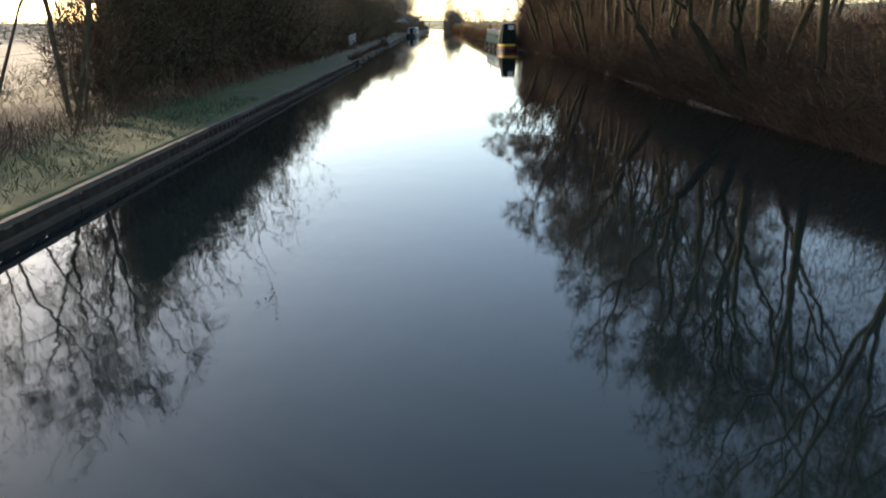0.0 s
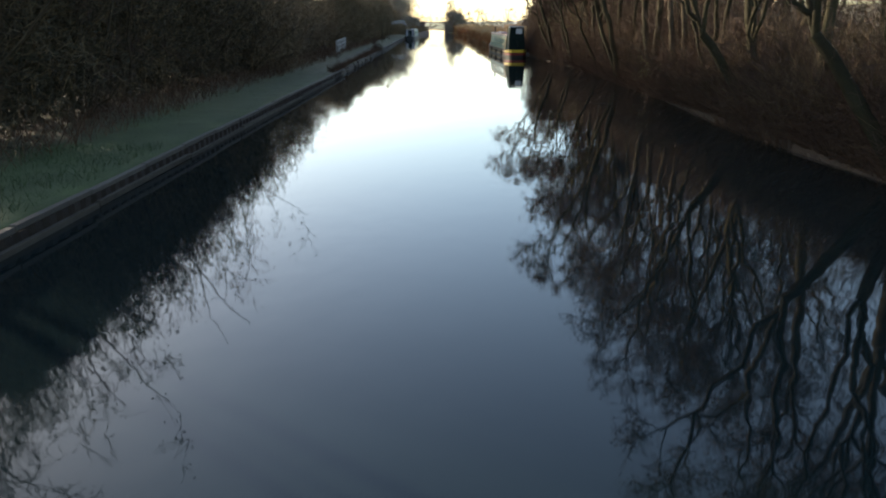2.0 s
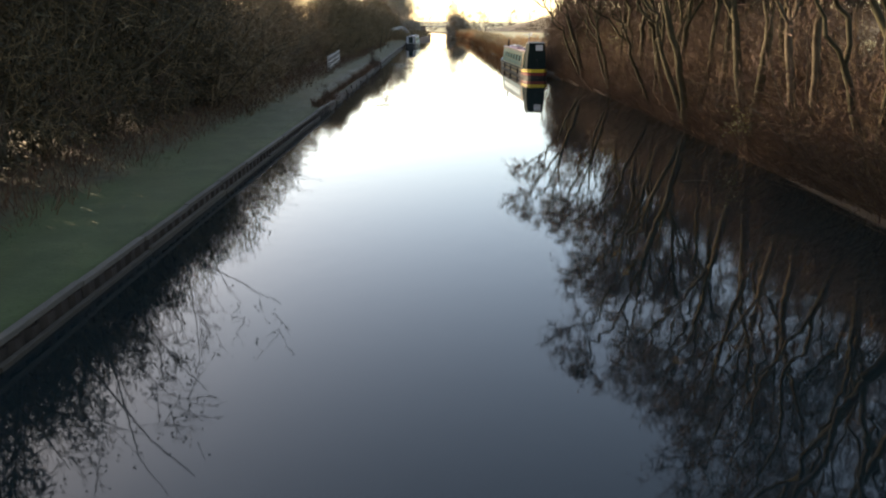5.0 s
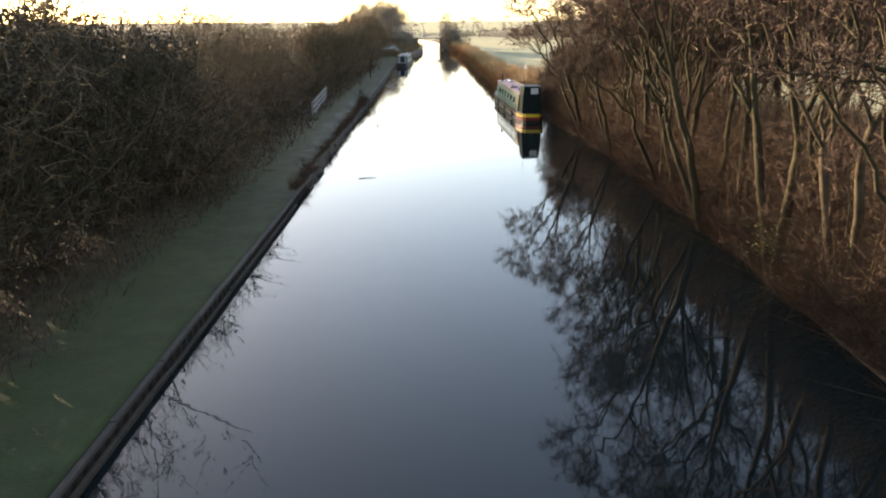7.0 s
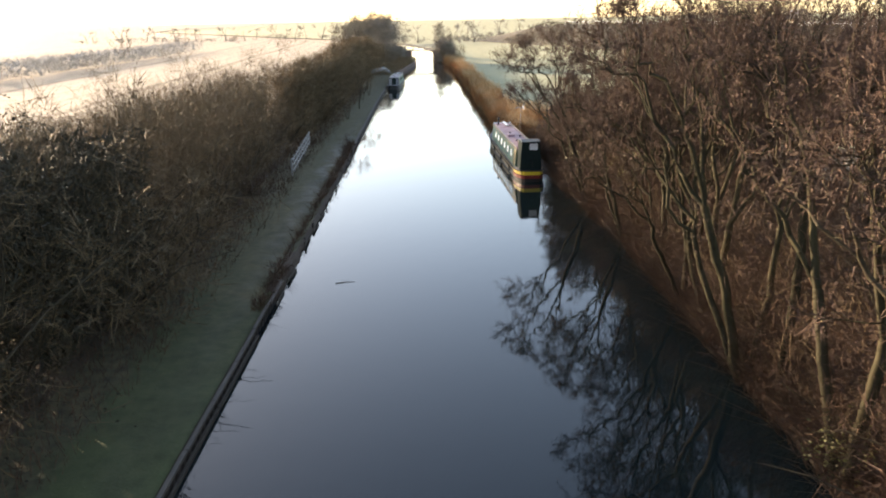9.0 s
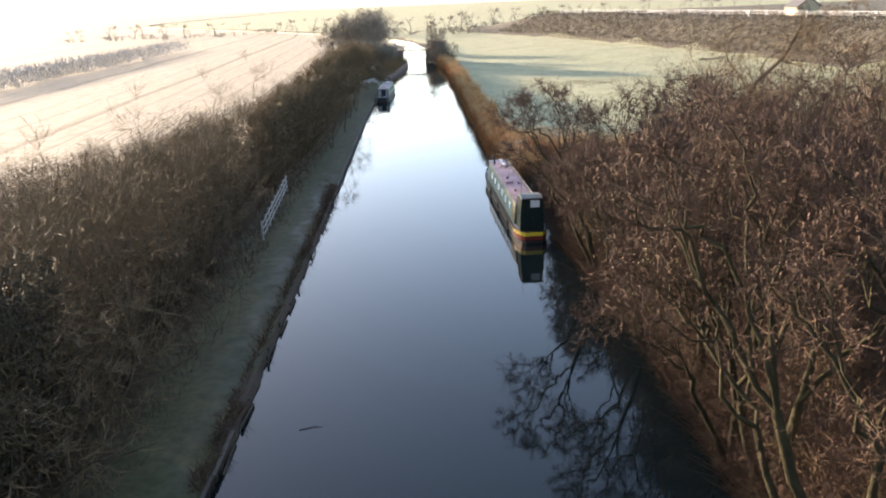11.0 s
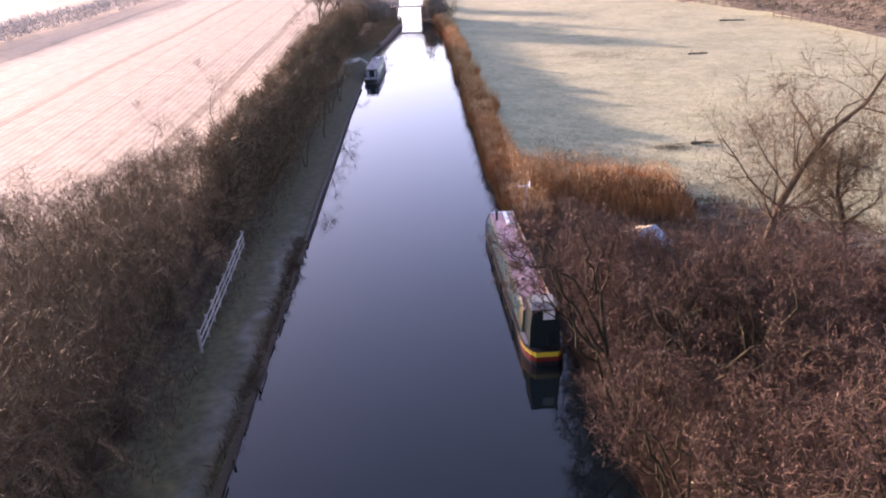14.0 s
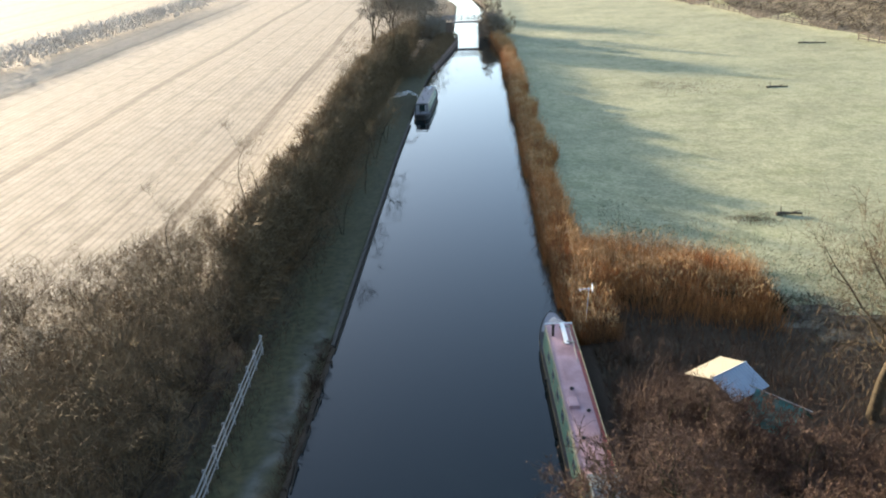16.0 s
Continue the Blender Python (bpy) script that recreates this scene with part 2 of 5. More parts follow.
def rod(a, b, r0, r1=None, sides=8, bm=None):
    bm = bm or bmesh.new()
    a, b = Vector(a), Vector(b)
    m = Matrix.Translation((a + b) / 2) @ (b - a).to_track_quat("Z", "Y").to_matrix().to_4x4()
    bmesh.ops.create_cone(bm, cap_ends=True, segments=sides, radius1=r0, radius2=r0 if r1 is None else r1, depth=(b - a).length, matrix=m)
    return bm


def frames(d):
    d = d / np.maximum(np.linalg.norm(d, axis=1, keepdims=True), 1e-9)
    up = np.where(np.abs(d[:, 2:3]) < 0.9, np.array([[0.0, 0, 1]]), np.array([[1.0, 0, 0]]))
    u = np.cross(d, up)
    u /= np.linalg.norm(u, axis=1, keepdims=True)
    return u, np.cross(d, u)


def tubes(p0, p1, r0, r1, sides):
    u, v = frames(p1 - p0)
    a = np.arange(sides) * 2 * np.pi / sides
    ring = u[:, None] * np.cos(a)[None, :, None] + v[:, None] * np.sin(a)[None, :, None]
    verts = np.concatenate([p0[:, None] + ring * r0[:, None, None], p1[:, None] + ring * r1[:, None, None]], 1).reshape(-1, 3)
    k = np.arange(sides)
    quad = np.stack([k, (k + 1) % sides, (k + 1) % sides + sides, k + sides], 1)
    return verts, (quad[None] + (np.arange(len(p0)) * 2 * sides)[:, None, None]).reshape(-1, 4)


def spikes(p0, p1, r):
    u, v = frames(p1 - p0)
    a = np.arange(3) * 2 * np.pi / 3
    ring = p0[:, None] + (u[:, None] * np.cos(a)[None, :, None] + v[:, None] * np.sin(a)[None, :, None]) * r[:, None, None]
    verts = np.concatenate([ring, p1[:, None]], 1).reshape(-1, 3)
    tri = np.array([[0, 1, 3], [1, 2, 3], [2, 0, 3]])
    return verts, (tri[None] + (np.arange(len(p0)) * 4)[:, None, None]).reshape(-1, 3)


def slivers(p0, p1, r, rng):
    """Hair-fine shoots, each a single tapering sliver turned at random."""
    u, v = frames(p1 - p0)
    a = rng.uniform(0, 6.28, (len(p0), 1))
    w = (u * np.cos(a) + v * np.sin(a)) * r
    verts = np.stack([p0 - w, p0 + w, p1], 1).reshape(-1, 3)
    return verts, np.arange(len(verts)).reshape(-1, 3)


def grow(seed, height, stems=1, lean=0.1, r=0.14, spread=0.9, limbs=9, forks=6, twigs=7, twig_len=0.9, droop=0.0, low=0.3, twig_r=0.009, wander=0.16, reach=(0.22, 0.42), shoots=6):
    """A bare winter tree: stems, limbs, boughs and twigs as tapered pieces. Returns the wood's mesh data and the twigs'."""
    rng = np.random.default_rng(seed)
    wood, ends = [], []

    def shoot(p, d, length, rad, level):
        n = (6, 5, 3)[level]
        step = length / n
        for i in range(n):
            d = d + rng.normal(0, wander * (1 + 0.5 * level), 3)
            d[2] += (0.06 if level == 0 else 0.05 - droop)
            d /= np.linalg.norm(d)
            q = p + d * step
            ra, rb = rad * (1 - 0.8 * i / n), rad * (1 - 0.8 * (i + 1) / n)
            wood.append((p, q, ra, rb, level))
            f = (i + 1) / n
            if level == 0 and f > low:
                for _ in range(rng.poisson(limbs / n / (1 - low))):
                    side = rng.normal(0, 1, 3)
                    side -= d * side.dot(d)
                    side /= np.linalg.norm(side)
                    shoot(p + (q - p) * rng.random(), side * spread + d * 0.7, length * rng.uniform(*reach) * (1.25 - 0.6 * f), rb * rng.uniform(0.35, 0.6), 1)
            elif level == 1:
                for _ in range(rng.poisson(forks / n)):
                    side = rng.normal(0, 1, 3)
                    shoot(q, d * 0.8 + side * 0.45, length * rng.uniform(0.3, 0.55), rb * 0.55, 2)
            if level == 2 or (level == 1 and i >= 1):
                for _ in range(rng.poisson(twigs / n)):
                    side = d * 0.6 + rng.normal(0, 0.55, 3) + np.array([0, 0, 0.15 - droop])
                    side /= np.linalg.norm(side)
                    ends.append((p + (q - p) * rng.random(), side, twig_len * rng.uniform(0.4, 1.2)))
            p = q

    for k in range(stems):
        a = rng.uniform(0, 6.28)
        tilt = lean * rng.uniform(0.4, 1.3)
        base = np.array([math.cos(a), math.sin(a), 0]) * (0.05 * (stems > 1))
        shoot(base - np.array([0, 0, 0.25]), np.array([math.cos(a) * tilt, math.sin(a) * tilt, 1.0]), height * rng.uniform(0.8, 1.02), r * rng.uniform(0.7, 1.0), 0)
    big = [w for w in wood if w[4] == 0]
    mid = [w for w in wood if w[4] > 0]
    cols = lambda rows: [np.array([w[i] for w in rows], float) for i in range(4)]
    v0, f0 = tubes(*cols(big), 6)
    v1, f1 = tubes(*cols(mid), 3)
    trunk = (np.concatenate([v0, v1]), np.concatenate([f0, f1 + len(v0)]))
    e0 = np.array([e[0] for e in ends])
    d = np.array([e[1] * e[2] for e in ends])
    kink = d + rng.normal(0, 0.12, d.shape) * np.linalg.norm(d, axis=1, keepdims=True)
    tw0, tw1 = e0, e0 + d
    # finer side shoots along each twig
    m = shoots
    at = rng.uniform(0.2, 0.98, (m, len(ends), 1))
    s0 = (tw0[None] + d[None] * at).reshape(-1, 3)
    sd = (kink[None] * rng.uniform(0.2, 0.5, (m, len(ends), 1)) + rng.normal(0, 0.17, (m, len(ends), 3))).reshape(-1, 3)
    v2, f2 = spikes(tw0, tw1, np.full(len(tw0), twig_r))
    v3, f3 = slivers(s0, s0 + sd, twig_r * 0.75, rng)
    return trunk, (np.concatenate([v2, v3]), np.concatenate([f2, f3 + len(v2)]))


def leafy(pts, count, size, seed):
    """Small folded leaves scattered about the given twig points."""
    rng = np.random.default_rng(seed)
    c = pts[rng.integers(0, len(pts), count)] + rng.normal(0, 0.16, (count, 3))
    u, v = frames(rng.normal(0, 1, (count, 3)))
    s = size * rng.uniform(0.6, 1.3, (count, 1))
    fold = np.cross(u, v) * s * 0.3
    verts = np.stack([c - u * s, c + v * s * 0.6 + fold, c + u * s, c - v * s * 0.6 + fold], 1).reshape(-1, 3)
    tri = np.array([[0, 2, 1], [0, 3, 2]])
    return verts, (tri[None] + (np.arange(count) * 4)[:, None, None]).reshape(-1, 3)


def tree_thing(name, seed, bark, twig, label, category, leaves=0, leaf=None, **kw):
    (v, f), (tv, tf) = grow(seed, **kw)
    root = tagged(new(name), label, category)
    if leaves:
        lv, lf = leafy(tv, leaves, 0.06, seed)
        part("foliage", mesh_of("foliage", lv, lf, (leaf,)), leaf, root, "dull dark ivy leaves")
    part("trunk", mesh_of("trunk", v, f, (bark,), True), bark, root)
    part("crown", mesh_of("crown", tv, tf, (twig,)), twig, root)
    return root


def crowned(seed, stems, twigs=4.4, twig_len=0.62, twig_r=0.010, tip_r=0.009, shoots=3, crook=0.16):
    """A bare tree whose crooked limbs fork again and again until they fill a crown. Each stem: its foot, its fork, the crown's centre and radii, the number of tips."""
    rng = np.random.default_rng(seed)
    wood, ends = [], []

    def limb(p, q, r0, r1, n):
        span = np.linalg.norm(q - p)
        bole = n >= 60
        k = max(2, min(12 if bole else 7, int(span / 0.45)))
        last, side = p, np.zeros(3)
        for i in range(1, k + 1):
            t = i / k
            side = side * (0.85 if bole else 0.6) + rng.normal(0, crook * (0.22 if bole else 1.0), 3) * span / k * 1.6
            cur = p + (q - p) * t + side * (t < 0.999)
            back = (cur - last) / np.linalg.norm(cur - last) * (r0 * 0.5 if n >= 10 else 0)
            wood.append((last - back, cur + back * 0.3, r0 + (r1 - r0) * (i - 1) / k, r0 + (r1 - r0) * t, n))
            if n >= 10:
                for _ in range(rng.poisson(2.2 if bole else 1.2)):
                    d = rng.normal(0, 0.6, 3) + np.array([0, 0, 0.35])
                    ends.append((last + (cur - last) * rng.random(), d / np.linalg.norm(d), twig_len * rng.uniform(0.6, 1.9)))
            if n <= 3 and t > 0.3:
                for _ in range(rng.poisson(1.1 * twigs / k)):
                    d = (q - p) / span * 0.5 + rng.normal(0, 0.55, 3) + np.array([0, 0, 0.2])
                    ends.append((last + (cur - last) * rng.random(), d / np.linalg.norm(d), twig_len * rng.uniform(0.35, 1.1)))
            last = cur

    def fork(p, pts, rad):
        n = len(pts)
        if n == 1:
            limb(p, pts[0], rad, tip_r * 0.6, 1)
            return
        d = pts - p
        d = d / np.maximum(np.linalg.norm(d, axis=1, keepdims=True), 1e-6)
        k = 2 if n < 9 or rng.random() < 0.6 else 3
        cen = d[rng.choice(n, min(k, n), False)]
        for _ in range(4):
            own = np.argmax(d @ cen.T, axis=1)
            cen = np.array([d[own == j].mean(0) if (own == j).any() else d[rng.integers(n)] for j in range(len(cen))])
        groups = [pts[own == j] for j in range(len(cen)) if (own == j).any()]
        if len(groups) == 1:
            groups = [pts[: n // 2], pts[n // 2:]]
        for g in groups:
            m = len(g)
            r = min(rad * 0.92, tip_r * m ** 0.5)
            q = g[0] if m == 1 else p + (g.mean(0) - p) * rng.uniform(0.35, 0.6)
            if m == 1:
                limb(p, q, r, tip_r * 0.6, 1)
            else:
                limb(p, q, r, min(r, tip_r * m ** 0.5) * 0.85, m)
                fork(wood[-1][1], g, r * 0.85)

    for foot, split, centre, radii, n in stems:
        foot, split, centre, radii = (np.array(v, float) for v in (foot, split, centre, radii))
        u = rng.normal(0, 1, (n * 3, 3))
        u /= np.linalg.norm(u, axis=1, keepdims=True)
        u = u[u[:, 2] > -0.45][:n]
        lump = np.array([1 + 0.28 * noise.noise(Vector(v * 2.2) + Vector((seed, 0, 0))) for v in u])
        pts = centre + u * radii * (rng.uniform(0.35, 1.0, len(u)) ** 0.5 * lump)[:, None]
        r = tip_r * len(pts) ** 0.5
        limb(foot - np.array([0, 0, 0.3]), split, r * 1.35, r, 99)
        fork(split, pts, r)
    big, mid = [w for w in wood if w[4] >= 10], [w for w in wood if w[4] < 10]
    cols = lambda rows: [np.array([w[i] for w in rows], float) for i in range(4)]
    v0, f0 = tubes(*cols(big), 6)
    v1, f1 = tubes(*cols(mid), 3)
    e0 = np.array([e[0] for e in ends])
    d = np.array([e[1] * e[2] for e in ends])
    at = rng.uniform(0.2, 1.0, (shoots, len(ends), 1))
    s0 = (e0[None] + d[None] * at).reshape(-1, 3)
    sd = (d[None] * rng.uniform(0.15, 0.45, (shoots, len(ends), 1)) + rng.normal(0, 0.13, (shoots, len(ends), 3))).reshape(-1, 3)
    # old cones and catkins hang along the shoots
    pick = rng.random(len(s0)) < 0.18
    c0 = s0[pick] + sd[pick] * rng.uniform(0.5, 1.0, (pick.sum(), 1))
    c1 = c0 + rng.normal(0, 0.04, c0.shape) - np.array([0, 0, 0.07])
    v2, f2 = spikes(np.concatenate([e0, c0]), np.concatenate([e0 + d, c1]), np.concatenate([np.full(len(e0), twig_r), np.full(len(c0), 0.024)]))
    v3, f3 = slivers(s0, s0 + sd, twig_r * 0.75, rng)
    return (np.concatenate([v0, v1]), np.concatenate([f0, f1 + len(v0)])), (np.concatenate([v2, v3]), np.concatenate([f2, f3 + len(v2)]))


def crowned_thing(name, seed, bark, twig, label, stems, **kw):
    (v, f), (tv, tf) = crowned(seed, stems, **kw)
    root = tagged(new(name), label, "tree")
    part("trunk", mesh_of("trunk", v, f, (bark,), True), bark, root)
    part("crown", mesh_of("crown", tv, tf, (twig,)), twig, root)
    return root


# ---- the plan ----
def xl(y):
    """The towpath bank's waterline."""
    return float(np.interp(y, (-80, 70, 100, 150, 195, 205, 225, 239, 246, 248, 262, 320, 380, 450, 900), (-10.35, -10.35, -10.7, -11.3, -11.3, -10.9, -8.9, -7.7, -7.7, -9.15, -9.15, -10.5, -22, -46, -300)))


def xr(y):
    """The far bank's waterline."""
    return float(np.interp(y, (-80, 0, 24, 35, 53, 73, 84, 92, 110, 122, 140, 161, 185, 222, 240, 250, 262, 320, 380, 450, 900), (6.6, 6.6, 6.3, 5.8, 6.3, 6.1, 5.6, 4.8, 3.7, 2.9, 2.45, 2.1, 1.6, 0.9, -0.6, -3.4, -3.4, -2.5, -14, -38, -292)))


def bank_foot(y):
    """The foot of the embankment beyond the pasture."""
    return float(np.interp(y, (120, 200, 228, 242, 270, 312, 366, 447, 600, 900), (96, 76, 74, 72, 65, 56, 41, 12, -45, -160)))


def hill(x, y):
    """The long embankment beyond the pasture."""
    t = min(1.0, max(0.0, (x - bank_foot(y)) * 0.95 / 21))
    return 7.5 * t * t * (3 - 2 * t) * min(1.0, max(0.0, (y - 150) / 50)) * min(1.0, max(0.0, (470 - y) / 60))


def ground_z(x, y):
    l, r = xl(y), xr(y)
    if l - 0.15 < x < r + 0.1:
        return -1.3
    rough = 0.10 * noise.noise((x * 0.35, y * 0.35, 0)) + 0.2 * noise.noise((x * 0.05, y * 0.05, 3))
    if x <= l:
        d = l - x
        return float(np.interp(d, (0.15, 0.5, 5.5, 7.5, 11, 14, 17), (0.28, 0.33, 0.40, 0.6, 0.45, -0.2, -0.4))) + rough * float(np.interp(d, (0.3, 6, 14), (0.1, 0.6, 1.0)))
    d = x - r
    return float(np.interp(d, (0.1, 0.6, 3, 7, 12), (-0.1, 0.25, 0.45, 0.1, -0.45))) + rough * float(np.interp(d, (0.3, 4), (0.4, 1.0))) + hill(x, y)


@functools.lru_cache(maxsize=None)
def foot_z(i, j):
    return ground_z(i / 2, j / 2)


def near_z(x, y):
    """The ground's height to the nearest half metre of plan, for the many small stems."""
    return foot_z(round(x * 2), round(y * 2))


def build_ground():
    ys = np.concatenate([np.arange(-80, 10, 6), np.arange(10, 130, 1.6), np.arange(130, 270, 3.0), np.arange(270, 500, 12), np.arange(500, 2600, 120)])
    left = np.array([-0.0, -0.16, -0.4, -0.75, -1.3, -2.0, -2.8, -4, -5.2, -6.4, -7.6, -9, -11, -13, -15, -18, -22, -27, -33, -40, -50, -62, -76, -92, -115, -150, -220, -400, -900, -2200])
    right = np.array([0.0, 0.12, 0.45, 1, 1.7, 2.6, 3.6, 4.8, 6, 7.5, 9.2, 11, 13, 15.5, 18, 21, 25, 30, 36, 43, 50, 58, 66, 74, 82, 92, 105, 125, 160, 230, 420, 900, 2200])
    verts, faces, slots = [], [], []
    width = len(left) + len(right)
    for y in ys:
        for d in left[::-1]:
            x = xl(y) + d
            verts.append((x, y, -1.3 if d == 0 else ground_z(min(x, xl(y) - 0.155), y)))
        for d in right:
            x = xr(y) + d
            verts.append((x, y, -1.3 if d == 0 else ground_z(max(x, xr(y) + 0.11), y)))
    nl = len(left)
    for j in range(len(ys) - 1):
        for i in range(width - 1):
            a = j * width + i
            faces.append((a, a + 1, a + 1 + width, a + width))
            y = (ys[j] + ys[j + 1]) / 2
            if i == nl - 1:
                slots.append(4)
            elif i < nl - 1:
                d = -(left[::-1][i] + left[::-1][i + 1]) / 2
                far_hedge = float(np.interp(y, (20, 40, 108, 122, 145), (13, 20, 17, 9, 8.4)))
                slots.append(4 if d < 0.1 else 2 if d < 5.0 and y < 250 else 3 if d < far_hedge + 3.0 * noise.noise((y * 0.12, 3, 6)) and y < 330 else 1)
            else:
                d = (right[i - nl] + right[i - nl + 1]) / 2
                wob = (1.6 if y > 92 else 7.0) * noise.noise((y * (0.3 if y > 92 else 0.09), d * 0.3, 5))
                x = xr(y) + d
                edge = 30.0 if y < 92 else float(np.interp(y, (92, 104, 112, 118), (29, 22, 15, 1.7)))
                slots.append(4 if d < 0.9 and y < 112 else 3 if d < edge + wob else 5 if d < edge + wob + 8 and y < 120 or hill(x, y) > 0.3 else 0)
    me = mesh_of("ground", verts, faces, (PASTURE, ARABLE, TOWPATH, LITTER, MUD, ROUGH), True, slots)
    tagged(new("ground", me), "frosted winter farmland with towpath, pasture and stubble", "ground", kind="structure")


def build_water():
    ys = np.concatenate([np.arange(-80, 300, 4.0), np.arange(300, 901, 50.0)])
    verts, faces = [], []
    for y in ys:
        verts += [(xl(y) - 0.12, y, 0.0), (xr(y) + 0.3, y, 0.0)]
    for j in range(len(ys) - 1):
        faces.append((2 * j, 2 * j + 1, 2 * j + 3, 2 * j + 2))
    tagged(new("water", mesh_of("water", verts, faces, (WATER,))), "still dark canal water mirroring the winter sky", "water", kind="structure")


build_ground()
build_water()


# ---- trees and scrub ----
rnd = random.Random(7)


def plant(proto, x, y, scale=1.0, turn=None, tilt=(0, 0), group="", sink=0.0):
    m = pose(x, y, ground_z(x, y) - sink, tilt[0], tilt[1], rnd.uniform(0, 360) if turn is None else turn) @ Matrix.Diagonal((scale, scale, scale * rnd.uniform(0.92, 1.08), 1))
    ob = copy_thing(proto, m)
    ob.scale = (scale, scale, scale * rnd.uniform(0.92, 1.08))
    return tagged(ob, group=group)


def drop_proto(protos):
    for p in protos:
        for o in (*p.children_recursive, p):
            bpy.data.objects.remove(o)


scrubs = [tree_thing("willow_scrub", 31 + k, MOSSY if k % 2 else BARK, TWIG, "tangled leafless willow scrub with reddish brown twigs", "bush",
                     height=h, stems=n, lean=0.8, r=0.045, spread=1.2, limbs=4.5, forks=2.6, twigs=4.2, twig_len=0.9, low=0.12, twig_r=0.009, wander=0.28, shoots=2)
          for k, (h, n) in enumerate(((4.6, 7), (3.8, 7), (5.4, 6), (3.2, 8)))]
thorns = [tree_thing("hawthorn_bush", 51 + k, BARK, THORN, "bare hawthorn of the overgrown towpath hedge", "bush",
                     height=h, stems=n, lean=0.6, r=0.055, spread=1.2, limbs=4.4, forks=2.2, twigs=3.8, twig_len=0.95, low=0.05, twig_r=0.018, wander=0.25, shoots=2)
          for k, (h, n) in enumerate(((6.0, 6), (5.4, 6), (6.4, 6), (4.8, 7)))]
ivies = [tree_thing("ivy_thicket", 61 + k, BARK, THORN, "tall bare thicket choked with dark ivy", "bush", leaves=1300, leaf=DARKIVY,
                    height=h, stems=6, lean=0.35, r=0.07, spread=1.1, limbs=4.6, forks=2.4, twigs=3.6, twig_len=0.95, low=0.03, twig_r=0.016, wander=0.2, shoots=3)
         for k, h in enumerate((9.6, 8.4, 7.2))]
poles = [tree_thing("ash_sapling", 71 + k, BARK, THORN, "slender bare ash sapling standing out of the hedge", "tree",
                    height=h, stems=2, lean=0.12, r=0.07, spread=0.6, limbs=7, forks=4, twigs=5, twig_len=0.9, low=0.4, twig_r=0.007)
         for k, h in enumerate((9.0, 7.6))]
oaks = [tree_thing("ash_tree", 81 + k, BARK, THORN, "tall bare ash tree with spreading limbs", "tree",
                   height=h, stems=1, lean=0.05, r=0.34, spread=1.3, limbs=24, forks=6, twigs=8, twig_len=1.2, low=0.2, twig_r=0.011, reach=(0.28, 0.5), shoots=6)
        for k, h in enumerate((13.5, 11.0))]

UMBRELLA = "bare alder with crooked limbs and a spreading reddish crown"
alders = [crowned_thing("alder_tree", 11, MOSSY, TWIG, UMBRELLA, [((0, 0, 0), (0.3, 0.2, 4.6), (0.2, 0.2, 8.6), (3.9, 3.9, 3.1), 180)]),
          crowned_thing("alder_tree", 12, BARK, TWIG, UMBRELLA, [((0, 0, 0), (-0.9, 0.4, 4.2), (-1.8, 0.6, 8.4), (3.0, 3.2, 2.9), 130), ((0.2, 0, 0), (0.9, -0.5, 4.9), (1.7, -0.8, 8.9), (2.8, 3.0, 2.8), 110)]),
          crowned_thing("alder_tree", 13, MOSSY, TWIG, UMBRELLA, [((0, 0, 0), (0.5, -0.4, 6.2), (0.4, -0.3, 9.9), (2.9, 2.9, 3.0), 190)]),
          crowned_thing("alder_tree", 14, MOSSY, TWIG, UMBRELLA, [((0, 0, 0), (-0.4, 0.6, 3.0), (-1.4, 1.4, 7.4), (2.7, 2.7, 3.3), 90), ((0.2, 0.1, 0), (0.8, 0.2, 3.6), (1.6, -0.2, 8.6), (2.6, 2.6, 3.4), 90), ((0, -0.2, 0), (-0.3, -0.9, 3.2), (-0.6, -2.0, 7.8), (2.3, 2.3, 3.0), 70)])]
LOW = "low domed alder with crooked limbs and dense reddish twigs"
domes = [crowned_thing("alder_tree", 111, MOSSY, TWIG, LOW, [((0, 0, 0), (0.2, 0.1, 1.9), (0.2, 0.2, 4.2), (2.7, 2.7, 2.4), 230)], twigs=5.0, twig_len=0.52, twig_r=0.010),
         crowned_thing("alder_tree", 112, BARK, TWIG, LOW, [((0, 0, 0), (-0.5, 0.2, 1.3), (-1.2, 0.4, 3.8), (2.0, 2.1, 2.0), 120), ((0.1, 0, 0), (0.6, 0.1, 1.6), (1.3, -0.4, 4.2), (2.0, 2.0, 2.1), 120)], twigs=5.0, twig_len=0.52, twig_r=0.010),
         crowned_thing("alder_tree", 113, MOSSY, TWIG, LOW, [((0, 0, 0), (0.3, -0.2, 2.4), (0.1, -0.2, 4.9), (2.6, 2.5, 2.0), 220)], twigs=5.0, twig_len=0.52, twig_r=0.010)]

